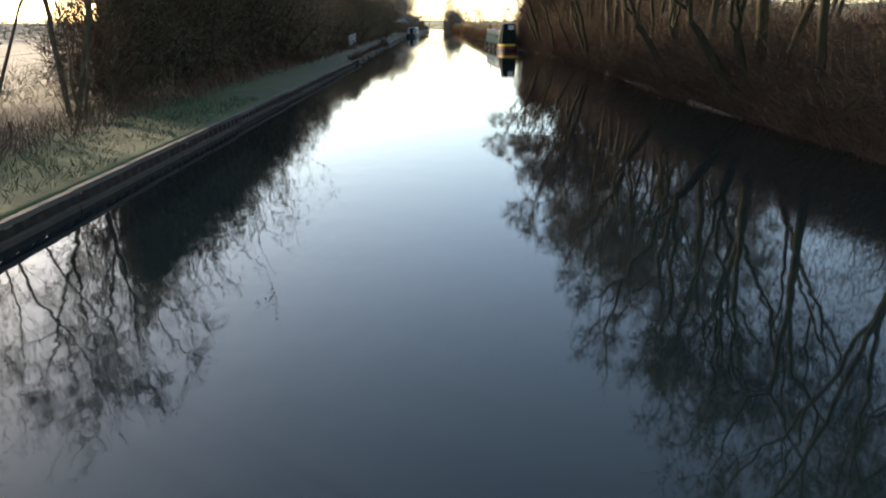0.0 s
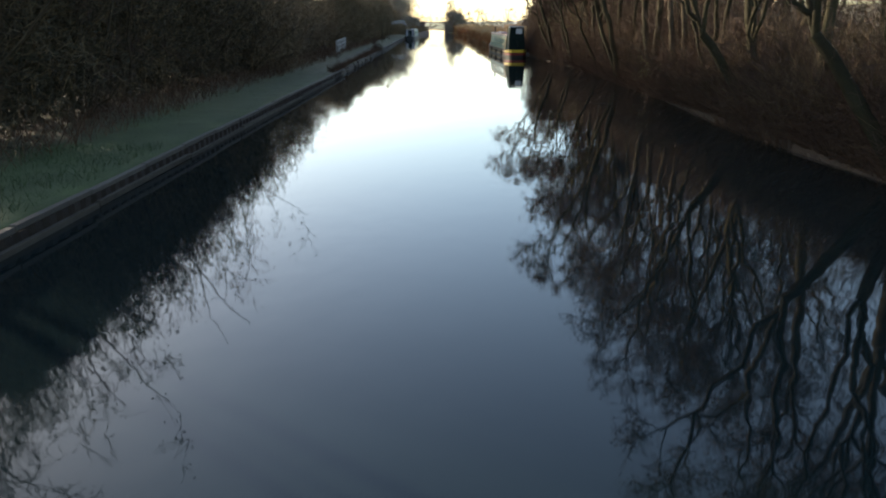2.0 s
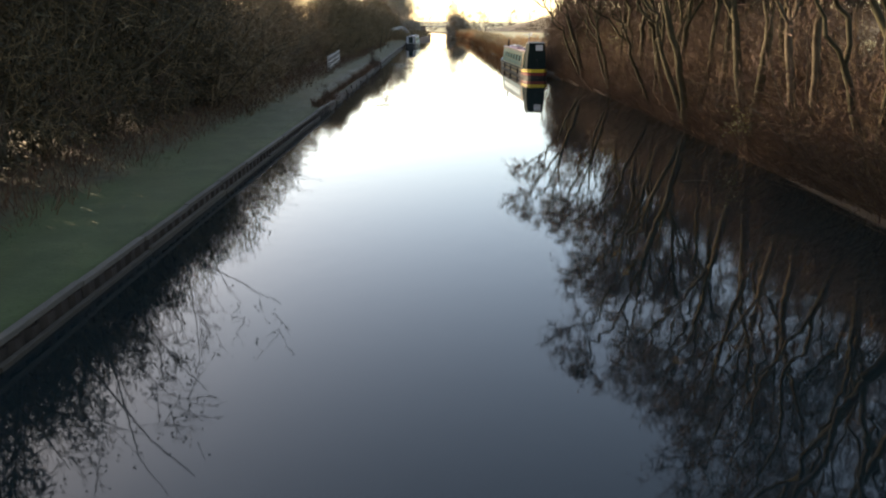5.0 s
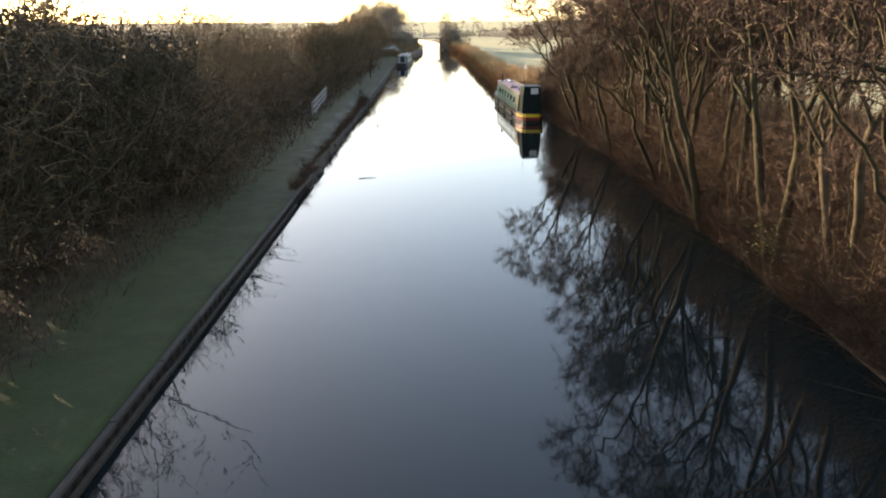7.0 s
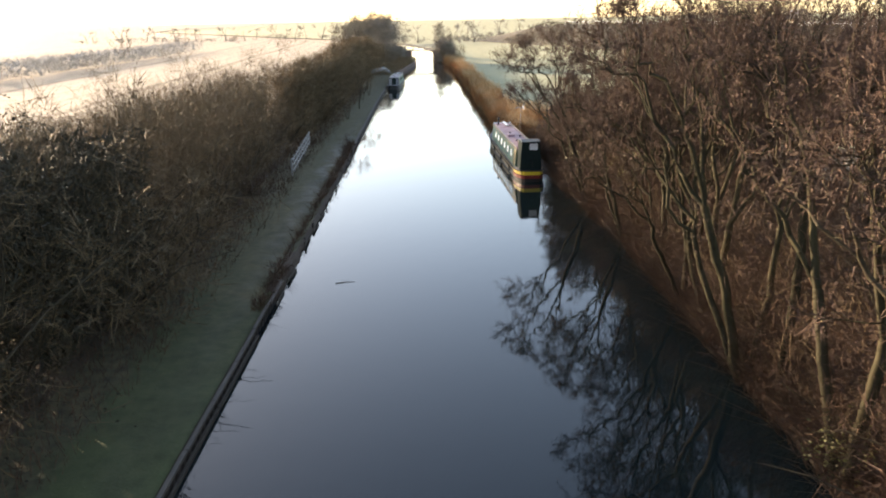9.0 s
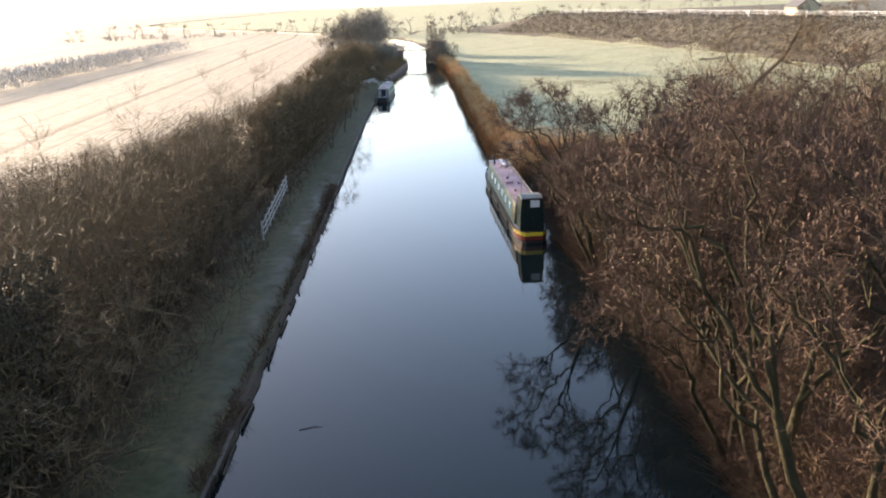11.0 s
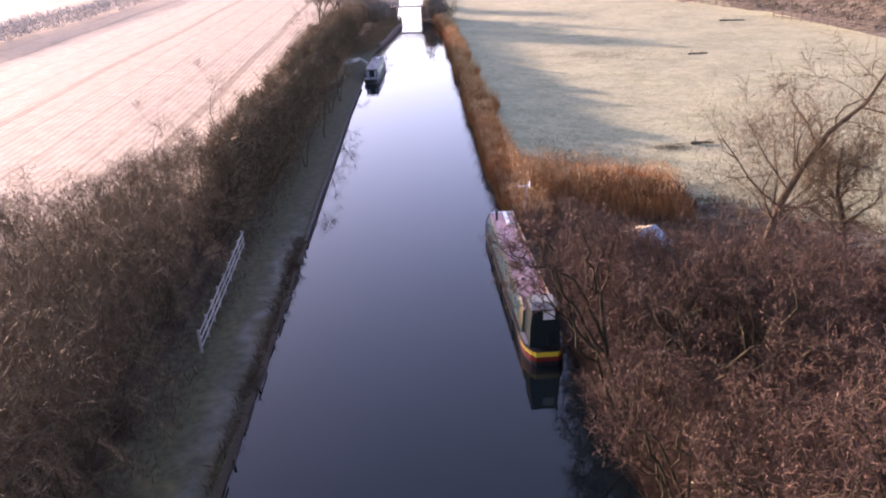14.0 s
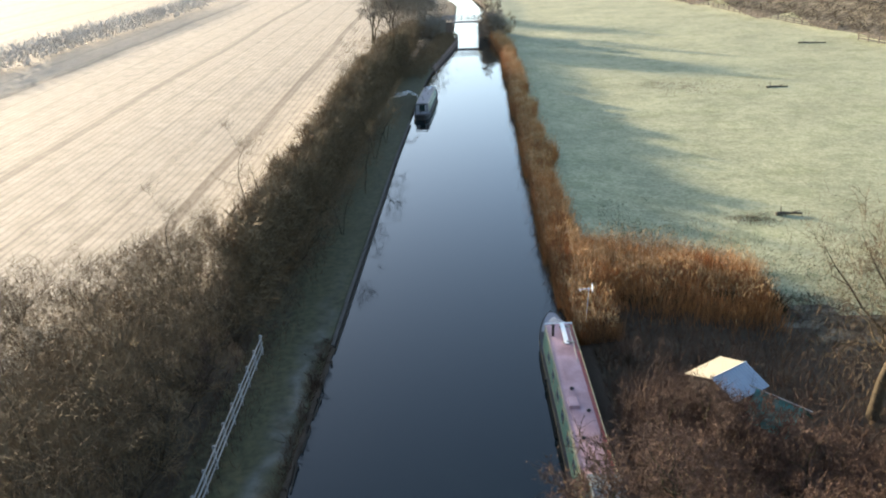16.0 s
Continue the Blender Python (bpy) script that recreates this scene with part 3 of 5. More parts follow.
# the far bank's wood: the trees that stand alone against the water first
GROUP = "alders of the canal wood"
near_alder = crowned_thing("alder_tree", 97, MOSSY, TWIG, "old many-stemmed alder leaning over the canal",
                           [((0.3, 0.4, 0), (0.5, 1.2, 4.4), (0.9, 1.4, 9.8), (3.4, 3.6, 3.6), 190), ((-0.3, 0, 0), (-2.0, 1.2, 3.0), (-3.0, 1.8, 8.4), (2.8, 3.2, 3.2), 130), ((0, -0.3, 0), (-0.7, 0.1, 2.6), (-1.4, -1.2, 9.6), (2.4, 2.8, 3.4), 110), ((0.4, -0.2, 0), (1.4, -0.6, 3.6), (2.6, -1.6, 9.6), (2.6, 2.6, 3.2), 90)], tip_r=0.0135, crook=0.13, twigs=6.2, twig_len=0.75)
plant(near_alder, 7.0, 28.2, 1.0, 0, (0, 0), GROUP)
plant(near_alder, 7.4, 38.6, 0.95, 35, (0, 0), GROUP)
plant(near_alder, 8.6, 18.6, 1.0, 200, (0, 0), GROUP)
twin_alder = crowned_thing("alder_tree", 98, MOSSY, TWIG, "mossy alder with forked pale stems at the water's edge",
                           [((0, 0, 0), (-0.1, 1.9, 4.4), (-1.6, 3.2, 9.0), (2.5, 2.8, 3.0), 120), ((0, -0.2, 0), (-0.2, -1.6, 4.4), (-0.9, -3.4, 8.8), (2.4, 2.8, 2.8), 120), ((0.3, 0, 0), (1.0, -0.4, 3.0), (1.6, -0.4, 9.6), (2.6, 2.6, 3.0), 110)], tip_r=0.012, crook=0.12, twigs=5)
plant(twin_alder, 6.7, 51.2, 1.0, 0, (0, 0), GROUP)
plant(twin_alder, 7.2, 62.6, 0.95, 170, (0, 0), GROUP)
leaner = crowned_thing("alder_tree", 131, MOSSY, TWIG, "alder leaning out over the canal by the boat's stern",
                       [((0, 0, 0), (-1.4, 0.1, 4.8), (-3.1, 1.4, 9.0), (2.7, 2.6, 2.1), 180), ((0.2, 0, 0), (0.6, -0.4, 4.4), (0.8, -1.0, 8.8), (2.4, 2.4, 2.0), 90), ((-0.1, 0.2, 0), (-1.5, 1.3, 3.8), (-3.5, 3.0, 6.6), (2.0, 1.9, 1.3), 80)], twigs=5.0, twig_len=0.52, twig_r=0.0105, crook=0.2)
plant(leaner, 6.2, 83.0, 1.04, 0, (0, 0), GROUP)
plant(leaner, 6.4, 74.0, 0.8, -15, (0, 0), GROUP)
plant(leaner, 6.9, 64.8, 0.9, 60, (0, 0), GROUP)
plant(leaner, 6.6, 57.6, 1.1, -10, (0, 0), GROUP)
drop_proto([near_alder, twin_alder, leaner])
for k, x, y, s, turn in ((0, 7.2, 23.4, 1.1, 40), (2, 6.9, 33.4, 1.1, 100), (3, 7.2, 43.4, 1.1, 10), (1, 6.9, 47.0, 1.1, 300), (0, 7.2, 56.2, 1.1, 220), (0, 6.9, 68.2, 1.0, 130),
                         (3, 7.4, 69.8, 1.0, 250), (0, 7.8, 77.6, 1.06, 20), (2, 9.6, 80.2, 0.92, 80)):
    plant(alders[k], x, y, s, turn, (0, -4), GROUP)
for i in range(18):
    y = 49 + 27 * (i + rnd.random()) / 18
    plant(alders[(i * 3) % 4], 10.4 + (i * 5 % 13) * (0.5 if y < 56 else 1.35) + rnd.random(), y, rnd.uniform(0.95, 1.15), group=GROUP)
for k, x, y, s in ((0, 10.2, 74.5, 1.45), (1, 12.0, 76.5, 1.7), (2, 16.0, 75.0, 1.6), (0, 20.5, 77.0, 1.6), (1, 13.0, 81.0, 1.7), (1, 8.2, 86.0, 1.15), (1, 6.2, 94.6, 0.72), (0, 6.3, 97.6, 0.5), (0, 17.6, 81.5, 1.45), (2, 22.5, 83.0, 1.3),
                   (0, 12.6, 86.2, 1.3), (1, 16.6, 87.0, 1.3), (2, 20.5, 88.0, 1.1), (1, 7.0, 90.2, 1.1), (0, 10.4, 90.4, 0.92), (2, 13.6, 91.0, 0.72), (1, 17.6, 92.2, 0.85), (0, 7.4, 93.4, 0.95), (1, 21.5, 93.0, 0.8), (0, 9.6, 94.4, 0.8), (1, 6.0, 87.4, 0.95), (0, 5.9, 91.4, 0.78)):
    plant(domes[k], x, y, s, None, (0, -5 if x < 10 else 0), "domed alders of the canal wood")
for i in range(42):
    y = 12 + 78 * (i + rnd.random()) / 42
    x = xr(y) + (1.1 + rnd.random() * 1.2 if i % 3 == 0 else 2.5 + rnd.random() * (8 if y < 56 else 14))
    if y > 88:
        x = xr(y) + 2.6 + rnd.random() * 11
        y = min(y, 97.5 - max(0, x - 7.5) * 0.85)
    plant(scrubs[i % 4], x, y, rnd.uniform(0.8, 1.2), group="scrub of the canal wood")
for x, y, k, s in ((6.4, 93.5, 1, 0.8), (6.8, 96.2, 3, 0.8), (6.6, 89.6, 3, 0.9), (6.2, 98.5, 3, 0.6), (8.2, 96.4, 1, 0.8), (9.6, 95.0, 3, 1.0), (11.8, 93.2, 1, 0.6), (14.2, 92.4, 0, 0.6)):
    plant(scrubs[k], x, y, s, None, (0, -8), "scrub of the canal wood")
for x, y, k, s in ((5.9, 101.5, 3, 0.6), (7.4, 103.5, 1, 0.55), (6.6, 106.5, 3, 0.6), (8.6, 106.0, 1, 0.5), (10.6, 106.8, 3, 0.4), (12.6, 106.2, 1, 0.4), (18.2, 96.4, 3, 0.6)):
    plant(scrubs[k], x, y, s, group="low scrub round the shed")
for k, x, y, s in ((0, 18.4, 102.2, 1.12), (1, 22.5, 101.0, 0.9), (1, 26.5, 96.0, 1.0), (0, 24.5, 92.0, 0.95)):
    plant(oaks[k], x, y, s, 40 * k + x, (0, 0), "ash trees at the pasture edge")

# the towpath hedge
for row, (x0, step, y0, y1) in enumerate(((-15.9, 3.1, 30.5, 238), (-19.4, 3.7, 41, 236), (-23.6, 4.6, 62, 119), (-28.0, 4.6, 72, 117), (-33.0, 4.4, 80, 116), (-38.0, 4.6, 86, 115))):
    y = y0
    while y < y1:
        tall = np.interp(y, (28, 60, 90, 110, 130, 150, 168, 198, 212, 240), (1.35, 1.42, 1.3, 1.1, 1.0, 1.02, 1.12, 1.05, 0.95, 0.9)) * (0.86, 1.0, 0.95, 0.8, 0.68, 0.6)[row]
        x = x0 - float(np.interp(y, (85, 92, 106, 118, 240), (0, 1.3, 1.3, 0.2, 0.4) if row == 0 else (0, 1.3, 0.6, -2.2, -2.0))) * (row < 2) + rnd.uniform(-0.4, 0.4)
        if row < 2 and y < 60 or row == 1 and y < 150 and rnd.random() < 0.5 or row == 1 and y > 160:
            plant(ivies[rnd.randrange(3)], x - (0.6 if y < 110 else 0), y, float(np.interp(y, (28, 50, 62, 90, 110, 155, 166, 178, 200, 212, 240), (1.1, 1.1, 0.95, 0.8, 0.68, 0.68, 0.82, 0.8, 0.75, 0.65, 0.6))) * rnd.uniform(0.9, 1.1), group="ivy thickets of the towpath hedge")
        else:
            plant(thorns[rnd.randrange(4)], x, y, tall * rnd.uniform(0.88, 1.08), group="hawthorns of the towpath hedge")
        y += step * rnd.uniform(0.8, 1.2) * (1.0 if y < 130 else 1.25)
for x, y, k, s in ((-17.6, 163, 0, 1.0), (-17.2, 169, 0, 1.08), (-17.8, 175, 1, 1.1), (-17.0, 181, 0, 0.95), (-17.6, 150, 1, 0.95)):
    plant(poles[k], x, y, s, group="saplings of the towpath hedge")
for x, y, k, s in ((-17.2, 16.0, 0, 0.5), (-18.4, 20.5, 1, 0.5), (-18.8, 12.0, 1, 0.55)):
    plant(thorns[k], x, y, s, group="thorns in the hedge gap")
for i in range(24):
    y = 29 + i * 4.4
    plant(scrubs[i % 4], -15.4 - 1.5 * rnd.random() - float(np.interp(y, (85, 93, 110, 140), (0, 1.6, 1.6, 1.0))), y, rnd.uniform(0.55, 0.8), group="low scrub of the towpath hedge")
for x, y, s in ((-10.95, 104.2, 0.34), (-10.9, 101.0, 0.28), (-11.2, 107.0, 0.3), (-10.8, 67.5, 0.25)):
    plant(scrubs[1], x, y, s, group="sallow shoots on the old bank")
for x, y, k in ((-20, 74, 0), (-21, 82, 1), (-20, 92, 0), (-21, 98, 1), (-20.5, 112, 0), (-21, 118, 1), (-20, 126, 0)):
    plant(poles[k], x, y, rnd.uniform(0.9, 1.1), group="saplings of the towpath hedge")
for x, y, k, s in ((-15.0, 25.5, 0, 1.0), (-16.6, 23.0, 1, 1.15), (-18.4, 24.5, 0, 1.1), (-15.2, 20.0, 1, 1.2), (-19.0, 17.0, 0, 1.1), (-15.8, 14.5, 0, 1.15)):
    plant(poles[k], x, y, s, group="saplings in the hedge gap")
plant(alders[1], -15.3, 25.8, 0.8, 200, group="saplings in the hedge gap")
for x, y, k, s in ((-13.4, 128, 1, 0.85), (-13.0, 139, 0, 0.75), (-13.6, 151, 1, 0.95), (-13.2, 158, 0, 0.8)):
    plant(poles[k], x, y, s, group="saplings beside the towpath")
# trees at the bridge
round_ash = crowned_thing("ash_tree", 141, BARK, HAZED_WOOD, "bare round-headed ash by the footbridge", [((0, 0, 0), (0.2, 0, 2.6), (0, 0, 7.0), (3.6, 3.6, 4.2), 150), ((0.3, 0, 0), (1.0, 0.4, 2.6), (2.0, 0.6, 6.8), (2.8, 2.8, 3.8), 90)], twig_len=1.0, twig_r=0.02, tip_r=0.02)
spire = crowned_thing("alder_tree", 142, BARK, HAZED_WOOD, "bare slender alder by the footbridge", [((0, 0, 0), (0.1, 0, 1.8), (0, 0, 5.4), (1.7, 1.7, 4.0), 130)], twig_len=0.8, twig_r=0.02, tip_r=0.016)
for x, y, s in ((-22.0, 250, 1.08), (-15.6, 253, 0.92), (-26.5, 247, 0.9)):
    plant(round_ash, x, y, s, 40 * x, (0, 0), "ash trees by the footbridge")
for x, y, s in ((-1.6, 257, 0.98), (0.8, 259, 0.8), (-0.2, 251.8, 0.55)):
    plant(spire, x, y, s, 30 * y, (0, 0), "alders by the footbridge")
drop_proto([round_ash, spire])
for x, y, s in ((0.4, 245, 0.8), (2.2, 248, 0.9), (-1.0, 247.5, 0.8), (0.6, 249, 1.0), (-1.9, 249.4, 0.8), (3.4, 254, 0.9), (-11.8, 248.6, 0.7), (-13, 240, 0.7), (-12.4, 230, 0.6), (-13.6, 222, 0.7), (-12.8, 213, 0.6), (-14, 247, 0.8), (-15.5, 243, 0.9), (-17, 249, 0.9)):
    plant(thorns[rnd.randrange(4)], x, y, s, group="thorns by the footbridge")
drop_proto(alders + domes + scrubs + thorns + poles + oaks + ivies)


def tuft_field(name, count, place, length, r, material, label, category, lean=0.25, seed=3):
    """Many upright dead stems or blades over an area, as one mass."""
    rng = np.random.default_rng(seed)
    p = np.array([place(rng) for _ in range(count)])
    base = np.array([(x, y, near_z(x, y) - 0.08) for x, y in p])
    clump = np.array([0.72 + 0.45 * noise.noise((x * 0.35, y * 0.35, seed)) + 0.35 * noise.noise((x * 1.1, y * 1.1, seed)) for x, y in p])
    h = rng.uniform(length[0], length[1], count) * clump
    d = np.stack([rng.normal(0, lean, count), rng.normal(0, lean, count), np.ones(count)], 1) * h[:, None]
    v, f = slivers(base, base + d, r * 1.3, rng)
    tagged(new(name, mesh_of(name, v, f, (material,))), label, category, kind="stuff")


def reed_place(rng):
    y = 109 + 133 * rng.random() ** 1.25
    wide = 2.6 + 1.6 * noise.noise((0, y * 0.13, 2)) + 1.0 * noise.noise((3, y * 0.6, 2))
    return xr(y) - 0.25 + 0.35 * noise.noise((7, y * 0.5, 2)) + max(1.0, wide) * rng.random() + abs(rng.normal(0, 0.25)), y


def reedbed_place(rng):
    x = 4.5 + 13 * rng.random() ** 1.15
    return x, 120.0 - 0.15 * x + rng.normal(0, 2.2) + 1.6 * noise.noise((x * 0.35, 4, 4))


def hedge_top(y):
    return float(np.interp(y, (28, 60, 90, 130, 150, 162, 170, 200, 207, 214, 240), (7.8, 8.0, 7.4, 6.2, 6.5, 6.9, 7.3, 6.8, 6.2, 5.4, 4.8)))


def hedge_place(rng):
    y = 29 + 211 * rng.random()
    shift = float(np.interp(y, (85, 92, 106, 118, 240), (0, 1.3, 1.3, 0, 0.2)))
    return -15.3 - shift - min(5.2 if y < 110 else 3.4, max(0.3, y / 2.44 - 12.4)) * rng.random(), y, hedge_top(y)


def dark_hedge_place(rng):
    y = 30 + 38 * rng.random()
    return -15.6 - min(4.7, max(0.4, y / 2.44 - 12.5)) * rng.random(), y, float(np.interp(y, (30, 33, 60, 68), (6.5, 8.0, 7.8, 6.8)))


def bridge_crown_place(rng):
    if rng.random() < 0.6:
        return -19 + rng.normal(0, 3.4), 251 + rng.normal(0, 2.5), 12.5
    return -19 + rng.normal(0, 3.0), 296 + rng.normal(0, 3.0), 10.5


def bridge_bush_place(rng):
    if rng.random() < 0.55:
        return -0.6 + rng.normal(0, 1.3), 248.2 + rng.normal(0, 1.2), 5.0
    return -10.6 - abs(rng.normal(0, 2.6)), 247.5 + rng.normal(0, 1.4), 4.2


def hedge_shade_place(rng):
    y = 112 + 104 * rng.random()
    return -15.8 - 2.6 * rng.random(), y, hedge_top(y)


def field_thicket_place(rng):
    y = 64 + 54 * rng.random()
    far = float(np.interp(y, (64, 76, 90, 112, 118), (24, 29, 41, 41, 24)))
    x = -20 - (far - 20) * rng.random()
    return x, y, float(np.interp(-x, (20, 28, 41), (6.0, 4.8, 3.4)))


def wood_place(rng):
    y = 6 + 46 * rng.random()
    return xr(y) + 4.6 + 11 * rng.random(), y, 3.6


def tall_place(rng):
    y = 12 + 26 * rng.random()
    return xr(y) + 1.6 + 6 * rng.random(), y, 14.0


def shed_bush_place(rng):
    x, y, top = ((7.0, 96.8, 4.8), (8.2, 95.6, 4.6), (11.2, 94.2, 2.0), (14.4, 93.2, 2.2), (6.6, 98.6, 3.6), (17.0, 94.6, 3.2))[rng.integers(0, 6)]
    return x + rng.normal(0, 1.0), y + rng.normal(0, 1.0), top


def pale_place(rng):
    y = 40 + 56 * rng.random()
    return xr(y) + 1.5 + 13 * rng.random(), y, float(np.interp(y, (40, 84, 92, 96), (7, 7, 5, 3)))


def fringe_place(rng):
    y = 12 + 80 * rng.random()
    d = 0.15 + 3.2 * rng.random()
    return xr(y) + d, y, float(np.interp(d, (0.15, 1.2, 3.4), (2.4, 4.3, 5.2))) * float(np.interp(y, (38, 52), (0.55, 1.0)))


def heart_place(rng):
    y = 14 + 50 * rng.random()
    return xr(y) + 5.5 + 9 * rng.random(), y, 3.2


def crown_place(rng):
    y = 52 + 36 * rng.random()
    return xr(y) + 2.0 + 14 * rng.random(), y, float(np.interp(y, (52, 66, 80, 88), (11.5, 12.5, 12.2, 9.5)))


def ash_place(rng):
    x, y = ((18.4, 102.2), (22.5, 101.0), (26.5, 96.0))[rng.integers(0, 3)]
    return x + rng.normal(0, 2.0), y + rng.normal(0, 2.0), 11.5


def undergrowth_place(rng):
    y = 64 + 36 * rng.random()
    x = xr(y) + 1.2 + 17 * rng.random()
    return x, min(y, 101 - max(0, x - 7.5) * 0.5), 2.6


def thicket(name, count, place, length, width, material, label, seed, lift=0.35, bias=0.75, gaps=None, drift=0.0):
    """The fine tangle inside hedges and woods, as one mass of shoots."""
    rng = np.random.default_rng(seed)
    rows = [place(rng) for _ in range(count)]
    lump = {}

    def height(x, y):
        key = (round(x * 2.5), round(y * 2.5))
        if key not in lump:
            lump[key] = 0.90 + 0.35 * noise.noise((x * 0.4, y * 0.4, seed))
        return lump[key]

    p = np.array([(x, y, near_z(x, y) + top * height(x, y) * rng.random() ** bias) for x, y, top in rows])
    if gaps is not None:
        p = p[[noise.noise((x * 0.55, y * 0.55, z * 0.7 + seed)) + 0.5 * noise.noise((x * 1.5, y * 1.5, z * 1.5)) > gaps for x, y, z in p]]
        count = len(p)
    d = rng.normal(0, 0.6, (count, 3)) + np.array([-drift, 0, lift])
    d *= (rng.uniform(*length, count) / np.linalg.norm(d, axis=1))[:, None]
    vv, ff = slivers(p, p + d, width, rng)
    tagged(new(name, mesh_of(name, vv, ff, (material,))), label, "thicket", kind="stuff")


def dead_branches(count):
    """Crooked dead limbs, coloured pale as sunlit highlights, sticking out of the crowns."""
    rng = np.random.default_rng(57)
    rows = []
    for _ in range(count):
        x, y, top = pale_place(rng)
        p = np.array([x, y, near_z(x, y) + top * rng.uniform(0.35, 0.95)])
        d = rng.normal(0, 0.7, 3) + np.array([0, 0, 0.5])
        d /= np.linalg.norm(d)
        n, r = rng.integers(5, 9), rng.uniform(0.012, 0.03)
        for i in range(n):
            d = d + rng.normal(0, 0.42, 3)
            d /= np.linalg.norm(d)
            q = p + d * rng.uniform(0.16, 0.34)
            rows.append((p, q, r * (1 - 0.9 * i / n), r * (1 - 0.9 * (i + 1) / n)))
            if rng.random() < 0.4:
                rows.append((q, q + rng.normal(0, 0.22, 3), r * 0.4, r * 0.15))
            p = q
    v, f = tubes(*[np.array([w[i] for w in rows], float) for i in range(4)], 4)
    tagged(new("dead_branches", mesh_of("dead_branches", v, f, (PALE,))), "dead branches coloured pale as if catching the sun", "branches", kind="stuff")


def bracken_place(rng):
    y = 12 + 104 * rng.random()
    return xr(y) + (0.0 if y < 90 else 1.0) + (10 if y < 90 else 12) * rng.random() ** 1.4, y


def towpath_place(rng):
    y = 8 + 110 * rng.random() ** 1.6
    return xl(y) - 0.2 - 3.7 * rng.random(), y


def hedge_foot_place(rng):
    y = 10 + 160 * rng.random()
    return xl(y) - 2.6 - 3.2 * rng.random() ** 0.7, y


def ivy_clump(x, y, z, size, seed):
    rng = np.random.default_rng(seed)
    pts = rng.normal(0, 1, (60, 3)) * np.array([size, size, size * 1.2]) + np.array([x, y, z])
    v, f = leafy(pts, 700, 0.055, seed)
    root = tagged(new("ivy_clump"), "yellow-green ivy on a bare stem", "ivy")
    part("leaves", mesh_of("leaves", v, f, (IVY,)), IVY, root)
    part("stem", rod((x, y, ground_z(x, y) - 0.2), (x + 0.1, y, z + size), 0.05, 0.02, 7), MOSSY, root)


for k, (x, y, z, size) in enumerate(((7.1, 76.0, 3.4, 0.55), (7.6, 88.5, 3.2, 0.5), (9.0, 91.5, 2.6, 0.45), (12.5, 88.0, 3.4, 0.5), (6.4, 84.0, 2.6, 0.5), (6.9, 51.0, 1.0, 0.4))):
    ivy_clump(x, y, z, size, 300 + k)
thicket("hedge_tangle", 140000, hedge_place, (0.5, 1.2), 0.013, THORN, "dense tangle of thorn and bramble shoots in the hedge", 41, 0.7)
thicket("hedge_tangle", 120000, hedge_shade_place, (0.6, 1.3), 0.035, THORN, "dense ivy-choked tangle of the tall hedge", 42)
thicket("gap_bramble", 15000, lambda rng: (-18.6 + rng.normal(0, 1.7), 19 + rng.normal(0, 6.5), 1.5), (0.3, 0.9), 0.008, RUSH, "tawny bramble and dead grass in the hedge gap", 62, 0.7, 0.9, -0.1)
thicket("gap_bramble", 4000, lambda rng: (-15.2 - 2.6 * rng.random(), 29 + 2.5 * rng.random(), 3.4), (0.4, 1.0), 0.014, BRACKEN, "brown bramble at the end of the hedge", 63, 0.7, 0.9)
# Broad slivers make the near hedge's core darker than its shoots.
thicket("hedge_tangle", 60000, dark_hedge_place, (0.3, 0.8), 0.04, DARKIVY, "dark close tangle in the heart of the hedge", 46)
thicket("crown_tangle", 24000, bridge_crown_place, (0.6, 1.6), 0.032, HAZED_WOOD, "fine crowns of the trees by the footbridge", 47)
def canal_corner_place(rng):
    y = 198 + 49 * rng.random()
    return xl(y) - 0.1 - 4.5 * rng.random(), y, 1.5


thicket("bank_scrub", 14000, canal_corner_place, (0.3, 0.8), 0.02, THORN, "brown brambles along the bank before the bridge", 53, 0.6)
thicket("bridge_bushes", 16000, bridge_bush_place, (0.4, 1.1), 0.03, HAZED_WOOD, "pale leafless bushes crowding the bridge ends", 50, 0.8)
thicket("thicket", 90000, field_thicket_place, (0.5, 1.2), 0.014, THORN, "broad reddish-brown thicket on the field side of the hedge", 43, 0.6, 0.75, -0.1)
thicket("wood_tangle", 36000, wood_place, (0.5, 1.3), 0.010, TWIG, "tangle of fine twigs deep in the alder wood", 44, 0.8, 0.75, 0.05)
thicket("crown_tangle", 16000, tall_place, (0.4, 1.1), 0.015, TWIG, "high crowns of the tall alders", 55, 0.6, 0.4, 0.0)
thicket("shed_bushes", 26000, shed_bush_place, (0.3, 0.9), 0.009, TWIG, "reddish leafless bushes beside the boat and the shed", 56, 0.7, 0.6)
dead_branches(90)
thicket("bank_thicket", 44000, fringe_place, (0.5, 1.4), 0.008, THORN, "tawny shoots crowding the water's edge", 65, 0.8, 0.8, -0.1, 0.25)
thicket("bank_thicket", 50000, fringe_place, (0.6, 1.6), 0.009, TWIG, "wall of reddish shoots and bramble leaning over the canal", 58, 0.4, 0.9, -0.25, 0.45)
thicket("bank_thicket", 34000, fringe_place, (0.5, 1.3), 0.010, BRACKEN, "dead russet bramble hanging over the canal", 59, 0.1, 1.1, -0.2, 0.6)
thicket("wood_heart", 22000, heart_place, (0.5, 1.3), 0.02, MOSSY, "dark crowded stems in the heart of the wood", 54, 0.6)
thicket("crown_tangle", 80000, crown_place, (0.3, 0.8), 0.006, TWIG, "fine reddish twigs of the alder crowns", 51, 0.5, 0.28, 0.22)
